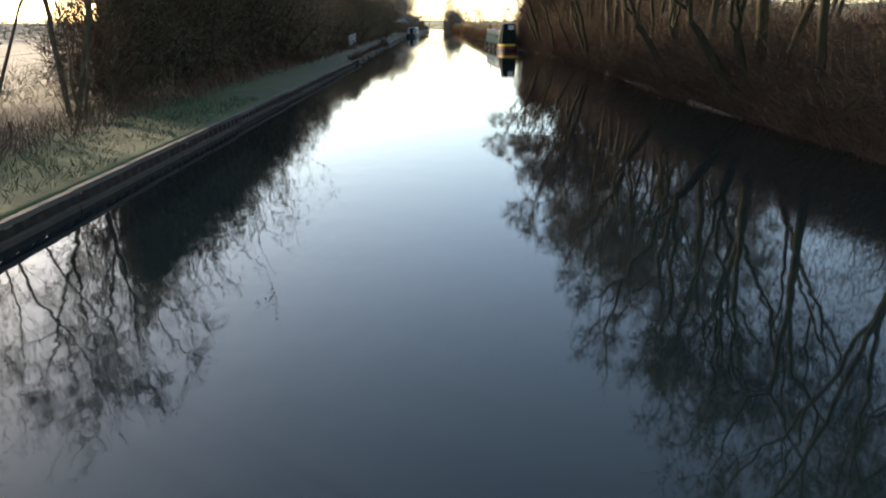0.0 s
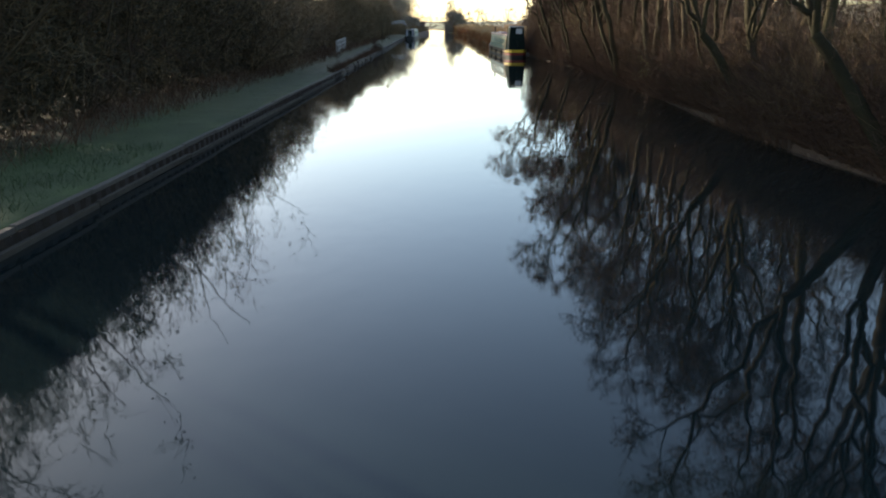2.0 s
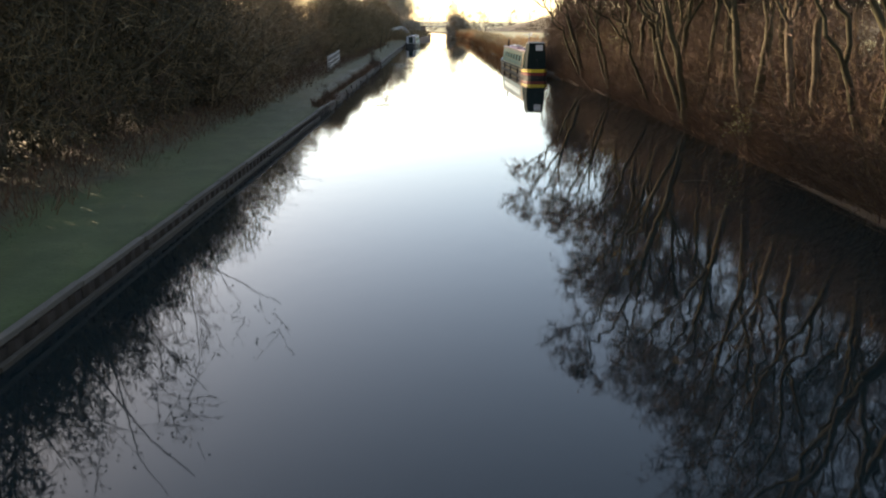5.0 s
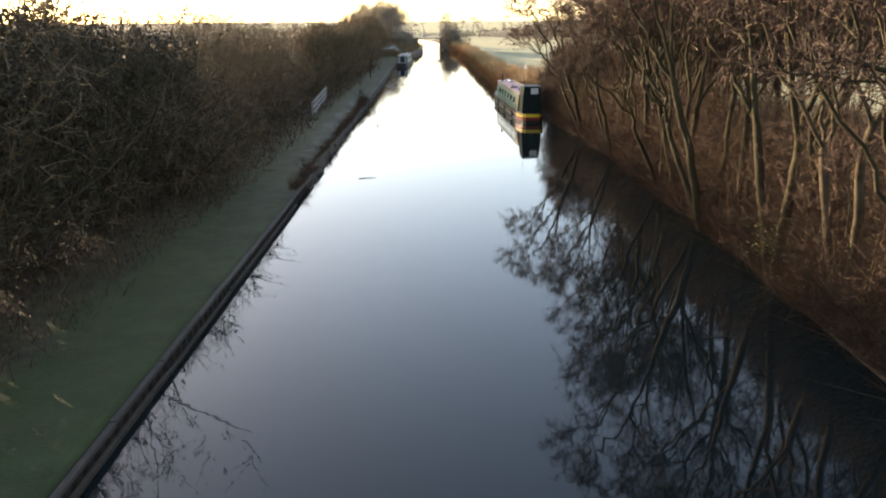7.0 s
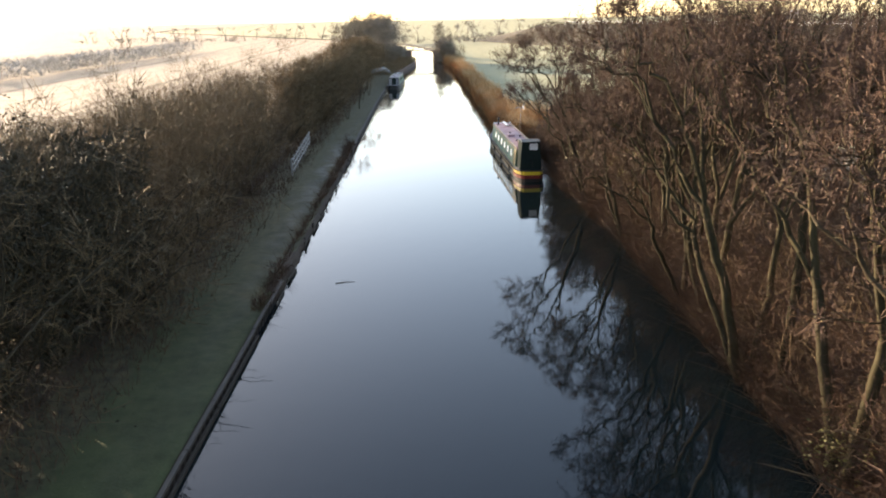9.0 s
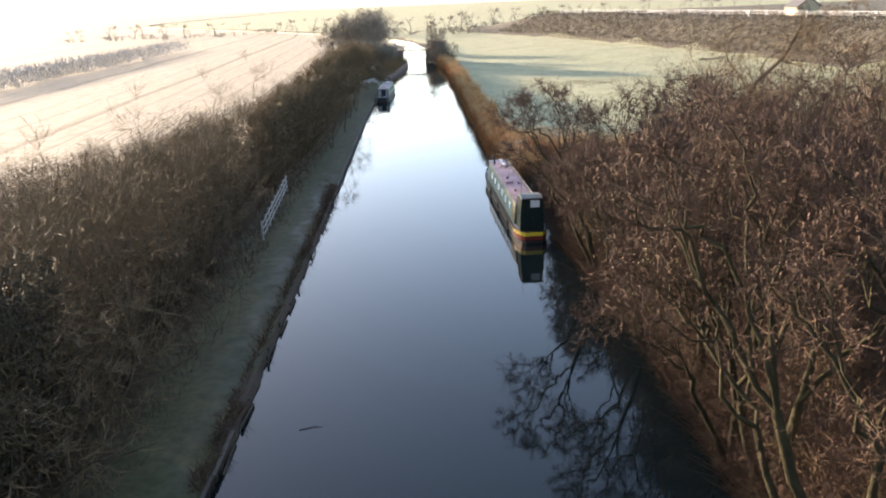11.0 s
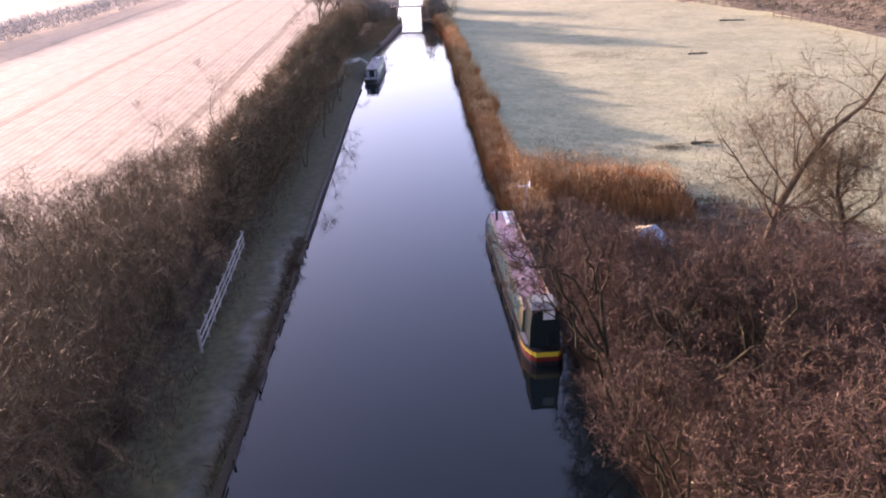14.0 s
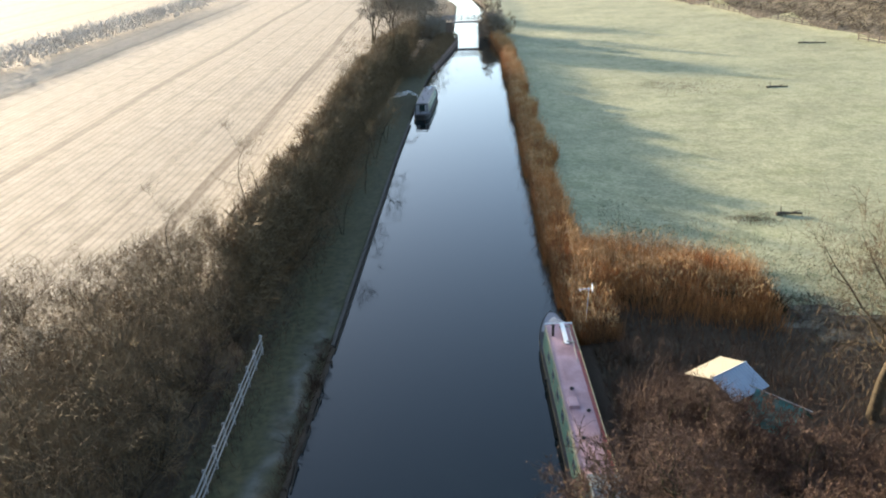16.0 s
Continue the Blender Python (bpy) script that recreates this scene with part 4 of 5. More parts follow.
thicket("crown_tangle", 16000, ash_place, (0.5, 1.2), 0.008, THORN, "fine twigs of the ash crowns", 52, 0.6, 0.5)
thicket("undergrowth", 110000, undergrowth_place, (0.4, 1.1), 0.009, TWIG, "dense low undergrowth below the alders", 45, 0.7, 0.75, 0.0)
tuft_field("reeds", 85000, reed_place, (0.8, 2.5), 0.015, REED, "band of dead orange reeds along the water", "reeds", 0.24, 3)
# Pale slivers near the top stand for light on the reeds.
thicket("reed_plumes", 12000, lambda rng: (*reed_place(rng), 2.1), (0.25, 0.5), 0.018, LIT_PLUME, "feathery reed plumes coloured pale as sunlit tips", 48, 1.2, 0.25)
thicket("reed_plumes", 6000, lambda rng: (*reedbed_place(rng), 2.5), (0.25, 0.5), 0.018, LIT_PLUME, "feathery reed bed plumes coloured pale as sunlit tips", 49, 1.2, 0.25)
# Dark stems added to imitate the shade along the reed bed's front.
tuft_field("sedge", 16000, lambda rng: (4.6 + 13.5 * rng.random(), 114.2 + 4.2 * rng.random()), (0.5, 1.5), 0.02, MOSSY, "dark sedge standing in for shade before the reed bed", "sedge", 0.35, 19)
tuft_field("reeds", 45000, reedbed_place, (0.9, 2.5), 0.016, REED, "tall reed bed of dead orange stems", "reeds", 0.22, 4)
tuft_field("dead_bracken", 24000, bracken_place, (0.5, 2.0), 0.011, BRACKEN, "dead russet bracken and bramble under the alders", "bracken", 0.4, 5)
def overhang_place(rng):
    y = 14 + 78 * rng.random()
    return xr(y) + 0.15 + 1.3 * rng.random(), y


def shed_place(rng):
    return 5.2 + 17 * rng.random(), 95 + 22 * rng.random()


tuft_field("bramble", 13000, shed_place, (0.3, 1.3), 0.012, BRACKEN, "dead bramble round the shed", "bramble", 0.6, 16)
tuft_field("sedge", 9000, reed_place, (0.6, 1.9), 0.014, BRACKEN, "dark dead sedge among the reeds", "reeds", 0.25, 17)
tuft_field("bramble", 15000, overhang_place, (0.4, 1.5), 0.012, BRACKEN, "dead bramble and sedge trailing over the water's edge", "bramble", 0.9, 15)
def old_bank_place(rng):
    y = 64 + 46 * rng.random()
    return xl(y) - 0.16 - 0.5 * rng.random() ** 1.6, y


tuft_field("sedge", 5000, old_bank_place, (0.15, 0.7), 0.012, BRACKEN, "brown sedge fringing the old bank", "sedge", 0.7, 18)
tuft_field("grass", 46000, towpath_place, (0.05, 0.15), 0.007, BLADE, "short frosted grass of the towpath verge", "grass", 0.5, 6)
tuft_field("rough_grass", 9000, lambda rng: (xl(0) - 0.5 - 4.4 * rng.random(), 6 + 26 * rng.random()), (0.12, 0.42), 0.009, BLADE, "long green grass of the towpath verge", "grass", 0.55, 9)
tuft_field("rough_grass", 16000, hedge_foot_place, (0.3, 1.2), 0.010, BRACKEN, "long dead grass at the foot of the hedge", "grass", 0.4, 8)


# ---- paints and other surfaces ----
GREEN = mat("dark_green_paint", (0.018, 0.075, 0.05), 0.35, vary=0.25, scale=2, fine=30, bump=0.05, spec=0.5)
GREEN_LIGHT = mat("faded_green_paint", (0.035, 0.14, 0.095), 0.4, vary=0.25, scale=2, fine=30, bump=0.05, spec=0.5)
CREAM = mat("cream_paint", (0.40, 0.33, 0.19), 0.45, vary=0.2, scale=3, fine=30, bump=0.05)
OCHRE = mat("dull_ochre_paint", (0.20, 0.14, 0.05), 0.5, vary=0.3, scale=3, fine=30, bump=0.05)
YELLOW = mat("yellow_paint", (0.75, 0.52, 0.04), 0.45, vary=0.2, scale=3, fine=30, bump=0.05)
RED = mat("red_paint", (0.20, 0.022, 0.018), 0.45, vary=0.25, scale=2, fine=25, bump=0.05)
ROOF_RED = mat("frosted_red_roof", (0.22, 0.075, 0.082), 0.7, vary=0.5, scale=0.8, fine=14, bump=0.15, tint=(0.40, 0.27, 0.29))
BLACK = mat("blacked_hull", (0.016, 0.015, 0.015), 0.5, vary=0.4, scale=2, fine=25, bump=0.1)
CANVAS = mat("dark_canvas", (0.016, 0.026, 0.024), 0.95, vary=0.3, scale=3, fine=60, bump=0.2, spec=0.1)
HOODTOP = mat("pale_blue_canvas", (0.11, 0.14, 0.16), 0.95, vary=0.25, scale=3, fine=50, bump=0.2, spec=0.1)
WHITE = mat("white_plastic", (0.72, 0.73, 0.72), 0.5, vary=0.12, scale=4, fine=40, bump=0.05)
GREYPAINT = mat("grey_paint", (0.26, 0.25, 0.26), 0.6, vary=0.25, scale=2, fine=25, bump=0.08)
IRON = mat("black_iron", (0.02, 0.02, 0.02), 0.6, 0.4, vary=0.4, fine=40)
TIN = mat("corrugated_tin", (0.30, 0.36, 0.42), 0.6, 0.15, vary=0.2, scale=1.5, fine=20, bump=0.1)
CLEARSHEET = mat("yellowed_clear_sheet", (0.26, 0.235, 0.17), 0.7, vary=0.25, scale=2.5, fine=20, bump=0.1)
TARP = mat("teal_tarpaulin", (0.045, 0.22, 0.20), 0.5, vary=0.3, scale=1.5, fine=25, bump=0.3)
RENDER = mat("white_render", (0.36, 0.29, 0.20), 0.85, vary=0.12, scale=1, fine=12, bump=0.1)
# Dark colour gives the shed walls the shade that doesn't reach them.
BOARDS = mat("shade_dark_boards", (0.028, 0.022, 0.018), 0.85, vary=0.4, scale=3, fine=30, bump=0.4)
SLATE = mat("dark_slate", (0.07, 0.07, 0.075), 0.7, vary=0.3, scale=1.5, fine=15)


def glass_mat():
    m = bpy.data.materials.new("window_glass")
    m.use_nodes = True
    b = m.node_tree.nodes["Principled BSDF"]
    b.inputs["Base Color"].default_value = (0.03, 0.07, 0.07, 1)
    b.inputs["Roughness"].default_value = 0.06
    b.inputs["Specular IOR Level"].default_value = 0.8
    return m


GLASS = glass_mat()


def loft(rings, closed=True, caps=True):
    """A skin over rings of equal count."""
    bm = bmesh.new()
    rows = [[bm.verts.new(p) for p in ring] for ring in rings]
    n = len(rows[0])
    for a, b in zip(rows, rows[1:]):
        for i in range(n if closed else n - 1):
            bm.faces.new((a[i], a[(i + 1) % n], b[(i + 1) % n], b[i]))
    if caps:
        bm.faces.new(rows[0])
        bm.faces.new(rows[-1][::-1])
    return bm


# ---- the narrowboats ----
def narrowboat(label, length, hood, paint, side, roof, stern_band):
    """y runs from the stern to the bow, z from the waterline."""
    boat = tagged(new("narrowboat"), label, "boat")
    L = length

    def half(y):
        return float(np.interp(y, (0, 0.25, 0.8, 1.6, L - 4, L - 2.6, L - 1.3, L - 0.5, L), (0.55, 0.76, 0.95, 1.05, 1.05, 0.98, 0.70, 0.36, 0.05)))

    def sheer(y):
        return float(np.interp(y, (0, 2, L - 4, L - 1.5, L), (0.66, 0.60, 0.58, 0.74, 0.98)))

    ys = np.concatenate([[0, 0.12, 0.25, 0.5, 0.8, 1.2, 1.6], np.linspace(3, L - 4, 8), np.linspace(L - 3.6, L, 12)])
    part("hull", loft([[(-half(y), y, sheer(y)), (-half(y) * 0.97, y, 0.1), (-half(y) * 0.9, y, -0.4), (half(y) * 0.9, y, -0.4), (half(y) * 0.97, y, 0.1), (half(y), y, sheer(y))] for y in ys]), BLACK, boat)
    for s in (-1, 1):
        for z, m, nm in ((0.0, STEEL, "rubbing_strake"), (-0.24, STEEL, "rubbing_strake"), (-0.10, OCHRE if stern_band else paint, "gunwale_stripe")):
            part(nm, loft([[(s * (half(y) + 0.004), y, sheer(y) + z - 0.03), (s * (half(y) + 0.035), y, sheer(y) + z - 0.025), (s * (half(y) + 0.035), y, sheer(y) + z + 0.025), (s * (half(y) + 0.004), y, sheer(y) + z + 0.03)] for y in ys[1:-1]]), m, boat)
        # long side panel along the hull above the water
        part("side_panel", loft([[(s * (half(y) * 0.985 + 0.006), y, 0.16), (s * (half(y) * 0.985 + 0.016), y, 0.17), (s * (half(y) + 0.014), y, 0.30), (s * (half(y) + 0.004), y, 0.31)] for y in np.linspace(4.5, L - 4.2, 6)]), OCHRE, boat, "faded ochre hull panel")
    if stern_band:
        ring = [0, 0.12, 0.25, 0.5, 0.8, 1.2, 1.6, 2.0]
        for z0, z1, m, lb in ((0.42, 0.64, YELLOW, "yellow stern band"), (0.20, 0.42, RED, "red stern band")):
            pts = [(-half(y) - 0.012, y, 0) for y in ring[::-1]] + [(half(y) + 0.012, y, 0) for y in ring]
            pts = [(x, y - (0.012 if y == 0 else 0), z) for x, y, z in pts]
            part("stern_band", loft([[(x, y, z0), (x * 0.985, y + 0.01, z0), (x * 0.985, y + 0.01, z1), (x, y, z1)] for x, y, _ in pts]), m, boat, lb)
    # decks
    part("stern_deck", loft([[(-half(y) * 0.95, y, 0.60), (-half(y) * 0.95, y, 0.63), (half(y) * 0.95, y, 0.63), (half(y) * 0.95, y, 0.60)] for y in (0.1, 0.4, 0.9, 2.4)]), GREYPAINT, boat)
    part("bow_deck", loft([[(-half(y) * 0.92, y, sheer(y) - 0.03), (-half(y) * 0.92, y, sheer(y) + 0.01), (half(y) * 0.92, y, sheer(y) + 0.01), (half(y) * 0.92, y, sheer(y) - 0.03)] for y in (L - 2.2, L - 1.4, L - 0.7, L - 0.25)]), GREYPAINT, boat, "frosted steel bow deck")
    # cabin
    c0, c1, zt = 2.3, L - 3.8, 1.74
    wall = loft([[(-0.93, y, 0.58), (-0.79, y, zt), (-0.40, y, zt + 0.05), (0.40, y, zt + 0.05), (0.79, y, zt), (0.93, y, 0.58)] for y in (c0, c1)])
    cabin = part("cabin", wall, side, boat)
    part("roof", loft([[(-0.80, y, zt + 0.004), (-0.80, y, zt + 0.035), (-0.42, y, zt + 0.085), (0, y, zt + 0.095), (0.42, y, zt + 0.085), (0.80, y, zt + 0.035), (0.80, y, zt + 0.004)] for y in (c0 - 0.08, c1 + 0.10)]), roof, boat, "frost-covered cabin roof")
    for s in (-1, 1):
        part("handrail", box(s * 0.775 - 0.022, s * 0.775 + 0.022, c0 + 0.1, c1 - 0.1, zt + 0.05, zt + 0.10, 0.012), CREAM, boat)
        slope = 0.14 / (zt - 0.58)

        def flush(y0, y1, z0, z1, out, thick, m, nm, parent, lb=""):
            x = lambda z: s * (0.93 - (z - 0.58) * slope + out)
            x2 = lambda z: s * (0.93 - (z - 0.58) * slope + out - thick)
            return part(nm, loft([[(x(z0), y, z0), (x(z1), y, z1), (x2(z1), y, z1), (x2(z0), y, z0)] for y in (y0, y1)]), m, parent, lb)

        for y0, y1, m in ((c0 + 0.15, c0 + 1.1, OCHRE), (c0 + 1.3, c0 + 4.4, GREEN_LIGHT), (c0 + 4.6, c0 + 8.2, GREEN_LIGHT), (c0 + 8.4, c1 - 0.2, GREEN_LIGHT)):
            y1 = min(y1, c1 - 0.1)
            flush(y0, y1, 0.70, 1.62, 0.008, 0.02, m, "painted_panel", boat)
            flush(y0 - 0.03, y1 + 0.03, 1.63, 1.66, 0.012, 0.02, CREAM, "coachline", boat)
            flush(y0 - 0.03, y1 + 0.03, 0.66, 0.69, 0.012, 0.02, CREAM, "coachline", boat)
        k = 0
        y = c0 + 1.9
        while y + 1.0 < c1 - 0.4:
            win = flush(y, y + 0.95, 0.98, 1.50, 0.016, 0.02, CREAM, "window", boat, "cream-framed cabin window")
            flush(y + 0.05, y + 0.90, 1.03, 1.45, 0.021, 0.012, GLASS, "pane", win)
            y += 1.95
            k += 1
    door = part("rear_doors", box(-0.36, 0.36, c0 - 0.05, c0 - 0.004, 0.66, 1.66, 0.012), RED if hood else CANVAS, boat)
    part("front_doors", box(-0.34, 0.34, c1 + 0.004, c1 + 0.05, 0.66, 1.62, 0.012), CREAM, boat)
    # cratch over the well deck
    part("cratch_cover", loft([[(-0.80, c1 + 0.11, 0.80), (-0.66, c1 + 0.11, zt + 0.02), (0, c1 + 0.11, zt + 0.16), (0.66, c1 + 0.11, zt + 0.02), (0.80, c1 + 0.11, 0.95)],
                               [(-0.40, c1 + 2.3, 0.92), (-0.18, c1 + 2.3, 1.16), (0, c1 + 2.3, 1.24), (0.18, c1 + 2.3, 1.16), (0.40, c1 + 2.3, 0.92)]]), GREYPAINT, boat, "frosted canvas cratch cover")
    part("roof_edge", box(-0.80, 0.80, c1 + 0.03, c1 + 0.105, zt + 0.06, zt + 0.13, 0.02), WHITE, boat, "white front edge of the roof")
    if hood:
        part("roof_border", loft([[(0.56, y, zt + 0.072), (0.56, y, zt + 0.082), (0.77, y, zt + 0.052), (0.77, y, zt + 0.042)] for y in (c0, c1)]), RED, boat, "red painted edge of the roof")
    # tiller and rudder post
    bm = rod((0, 0.05, 0.3), (0, 0.02, 1.25), 0.028)
    rod((0, 0.02, 1.22), (0, 0.75, 1.34), 0.02, bm=bm)
    part("tiller", bm, IRON, boat)
    # roof furniture
    chim = part("chimney", rod((-0.5, c1 - 1.4, zt + 0.03), (-0.5, c1 - 1.4, zt + 0.62), 0.075, 0.085, 12), IRON, boat)
    part("chimney_cap", rod((-0.5, c1 - 1.4, zt + 0.65), (-0.5, c1 - 1.4, zt + 0.70), 0.13, 0.04, 12), IRON, chim)
    for x, y in ((0.0, c0 + 1.6), (-0.3, c0 + 3.4), (0.28, c0 + 5.6), (-0.25, c0 + 7.6), (0.2, c1 - 2.4)):
        bm = rod((x, y, zt + 0.06), (x, y, zt + 0.17), 0.05, sides=10)
        rod((x, y, zt + 0.17), (x, y, zt + 0.23), 0.12, 0.05, 12, bm)
        part("mushroom_vent", bm, IRON, boat)
    part("plank", box(0.02, 0.27, c1 - 2.6, c1 - 0.1, zt + 0.16, zt + 0.21, 0.01), WHITE, boat, "frosted white gangplank")
    for y in (c1 - 2.3, c1 - 0.4):
        part("roof_rack", box(-0.05, 0.62, y - 0.03, y + 0.03, zt + 0.08, zt + 0.16, 0.01), TIMBER, boat)
    part("boat_pole", rod((0.45, c1 - 4.6, zt + 0.17), (0.52, c1 - 0.2, zt + 0.20), 0.022), TIMBER, boat)
    if hood:
        h0, h1 = 0.6, 2.3
        ring = lambda y, w, z: [(-0.78, y, 0.64), (-0.74, y, 1.55), (-w * 1.06, y, z - 0.07), (-w, y, z), (w, y, z), (w * 1.06, y, z - 0.07), (0.74, y, 1.55), (0.78, y, 0.64)]
        part("hood", loft([ring(h0, 0.60, 2.44), ring(1.2, 0.64, 2.52), ring(h1, 0.64, 2.38)]), CANVAS, boat, "dark canvas stern hood")
        part("hood_top", loft([[(-0.70, y, z - 0.05), (-0.66, y, z + 0.014), (0.66, y, z + 0.014), (0.70, y, z - 0.05), (0.6, y, z - 0.02), (-0.6, y, z - 0.02)] for y, z in ((h0 - 0.1, 2.435), (1.2, 2.52), (h1 + 0.05, 2.375))]), HOODTOP, boat, "pale blue hood top")
        part("hood_window", box(-0.10, 0.48, h0 - 0.03, h0 - 0.004, 1.92, 2.32, 0.02), WHITE, boat, "white panel in the hood")
        part("aerial_mast", rod((-0.35, 2.6, zt), (-0.36, 2.6, 3.95), 0.014, 0.008), IRON, boat)
        box_ob = part("red_locker", box(-0.62, -0.10, c0 + 5.9, c0 + 6.7, zt + 0.06, zt + 0.24, 0.05), ROOF_RED, boat, "flat dull red roof box")
        for x, y, z in ((-1.12, 4.0, 0.32), (-1.12, 9.0, 0.32), (-1.12, 13.5, 0.34)):
            part("fender", rod((x, y, z - 0.22), (x, y, z + 0.20), 0.06, sides=10), IRON, boat)
    else:
        part("stern_frame", box(-0.80, -0.72, 1.2, 1.28, 0.62, 1.78, 0.01, box(0.72, 0.80, 1.2, 1.28, 0.62, 1.78, 0.01, box(-0.80, 0.80, 1.2, 1.28, 1.74, 1.82, 0.01))), IRON, boat)
    return boat


boat_a = narrowboat("green and red narrowboat with stern hood moored under alders", 20.9, True, YELLOW, GREEN, ROOF_RED, True)
boat_a.matrix_world = pose(3.56, 91.0, 0, 0, 0, 2.6) @ Matrix.Diagonal((1, 1, 1.16, 1))
boat_b = narrowboat("grey narrowboat moored by the towpath with its stove lit", 17.0, False, GREYPAINT, GREYPAINT, mat("frosted_grey_roof", (0.36, 0.31, 0.30), 0.8, vary=0.2, scale=1.2, fine=14), False)
boat_b.matrix_world = pose(-10.15, 170.5, 0, 0, 0, -1.8)


# ---- the towpath edge ----
def piled_bank(y0, y1, top, width, label):
    wall = tagged(new("canal_wall"), label, "wall", kind="structure")
    n = int((y1 - y0) / 0.5)
    prof = [(0, 0), (0.07, 0.10), (0.07, 0.30), (0, 0.40), (0, 0.5)]
    verts = [(x + t, y, z) for t in (0, -0.02) for z in (-0.7, top - 0.08) for x, y in prof]
    faces = []
    for i in range(4):
        faces += [(i, i + 1, i + 6, i + 5), (10 + i, 15 + i, 16 + i, 11 + i), (5 + i, 6 + i, 16 + i, 15 + i)]
    me = mesh_of("sheet_pile", verts, faces, (STEEL,))
    for i in range(n):
        y = y0 + i * 0.5
        ob = new("sheet_pile", me)
        ob.parent = wall
        ob.location = (xl(y) - 0.02 + rnd.uniform(-0.012, 0.012), y, rnd.uniform(-0.03, 0.02))
    y = y0
    cap = box(-width, 0.05, 0, 2.96, -0.07, 0.03, 0.015)
    part_ob = part("coping", cap, CONCRETE, wall)
    first = True
    while y < y1:
        ob = part_ob if first else new("coping", part_ob.data)
        ob.parent, first = wall, False
        ob.location = (xl(y) + rnd.uniform(-0.02, 0.02), y, top + rnd.uniform(-0.015, 0.015))
        ob.rotation_euler = (0, rnd.uniform(-0.02, 0.02), math.atan2(xl(y) - xl(y + 3), 3) + rnd.uniform(-0.004, 0.004))
        y += 3.0
    for k in range(int((y1 - y0) / 6)):
        yy = y0 + 6 * k
        w = part("waling", box(0.06, 0.16, 0, 5.95, -0.02, 0.10, 0.015), ROTTEN, wall)
        w.location = (xl(yy), yy, rnd.uniform(-0.03, 0.03))
        w.rotation_euler = (0, 0, math.atan2(xl(yy) - xl(yy + 6), 6))


piled_bank(-40, 66, 0.335, 0.09, "rusty sheet-piled canal wall with weathered narrow coping")
piled_bank(109, 168, 0.325, 0.20, "rusty sheet-piled canal wall with narrow pale coping")


def rotten_bank():
    wall = tagged(new("canal_wall"), "collapsed old timber bank with leaning posts and planks", "wall", kind="structure")
    post = None
    for i in range(22):
        y = 66.4 + i * 1.93 + rnd.uniform(-0.6, 0.6)
        ob = part("post", rod((0, 0, -0.7), (0, 0, 0.36), 0.07, 0.06, 7), ROTTEN, wall) if post is None else new("post", post.data)
        post = post or ob
        ob.parent = wall
        ob.location = (xl(y) + rnd.uniform(-0.12, 0.14), y, rnd.uniform(-0.25, 0.08))
        ob.rotation_euler = (rnd.uniform(-0.12, 0.12), rnd.uniform(-0.18, 0.22), 0)
    ys = [65.8 + 0.45 * i for i in range(97)]
    part("earth_face", loft([[(xl(y) - 0.5, y, -0.6), (xl(y) + 0.10 + 0.12 * noise.noise((y * 0.6, 1, 1)), y, -0.6), (xl(y) + 0.05 + 0.14 * noise.noise((y * 0.7, 3, 1)), y, 0.08), (xl(y) - 0.12 + 0.12 * noise.noise((y * 0.9, 5, 1)), y, 0.27), (xl(y) - 0.5, y, 0.32)] for y in ys]), MUD, wall, "crumbling reddish earth face")
    plank = None
    for i in range(14):
        y = 66.5 + i * 3.0
        ob = part("plank", box(-0.03, 0.03, -1.0, 1.0, -0.09, 0.09, 0.01), ROTTEN, wall) if plank is None else new("plank", plank.data)
        plank = plank or ob
        ob.parent = wall
        ob.location = (xl(y) + rnd.uniform(0.03, 0.16), y, rnd.choice((0.03, 0.06, 0.18)) + rnd.uniform(-0.05, 0.05))
        ob.rotation_euler = (rnd.uniform(-0.10, 0.10), rnd.uniform(-0.3, 0.3), rnd.uniform(-0.05, 0.05))


rotten_bank()


def post_and_rail():
    f = tagged(new("timber_fence"), "weathered three-rail timber fence beside the towpath", "fence")
    a, b = Vector((-14.05, 93.2)), Vector((-14.9, 107.8))
    n = 8
    for i in range(n + 1):
        p = a.lerp(b, i / n)
        z = ground_z(p.x, p.y)
        part("post", box(p.x - 0.06, p.x + 0.06, p.y - 0.06, p.y + 0.06, z - 0.3, z + 1.32, 0.012), TIMBER, f)
    for i in range(n):
        p, q = a.lerp(b, i / n), a.lerp(b, (i + 1) / n)
        for h in (0.42, 0.82, 1.22):
            dz = rnd.uniform(-0.02, 0.02)
            part("rail", rod((p.x + 0.08, p.y - 0.06, ground_z(p.x, p.y) + h + dz), (q.x + 0.08, q.y + 0.06, ground_z(q.x, q.y) + h - dz), 0.042, sides=6), TIMBER, f)


post_and_rail()


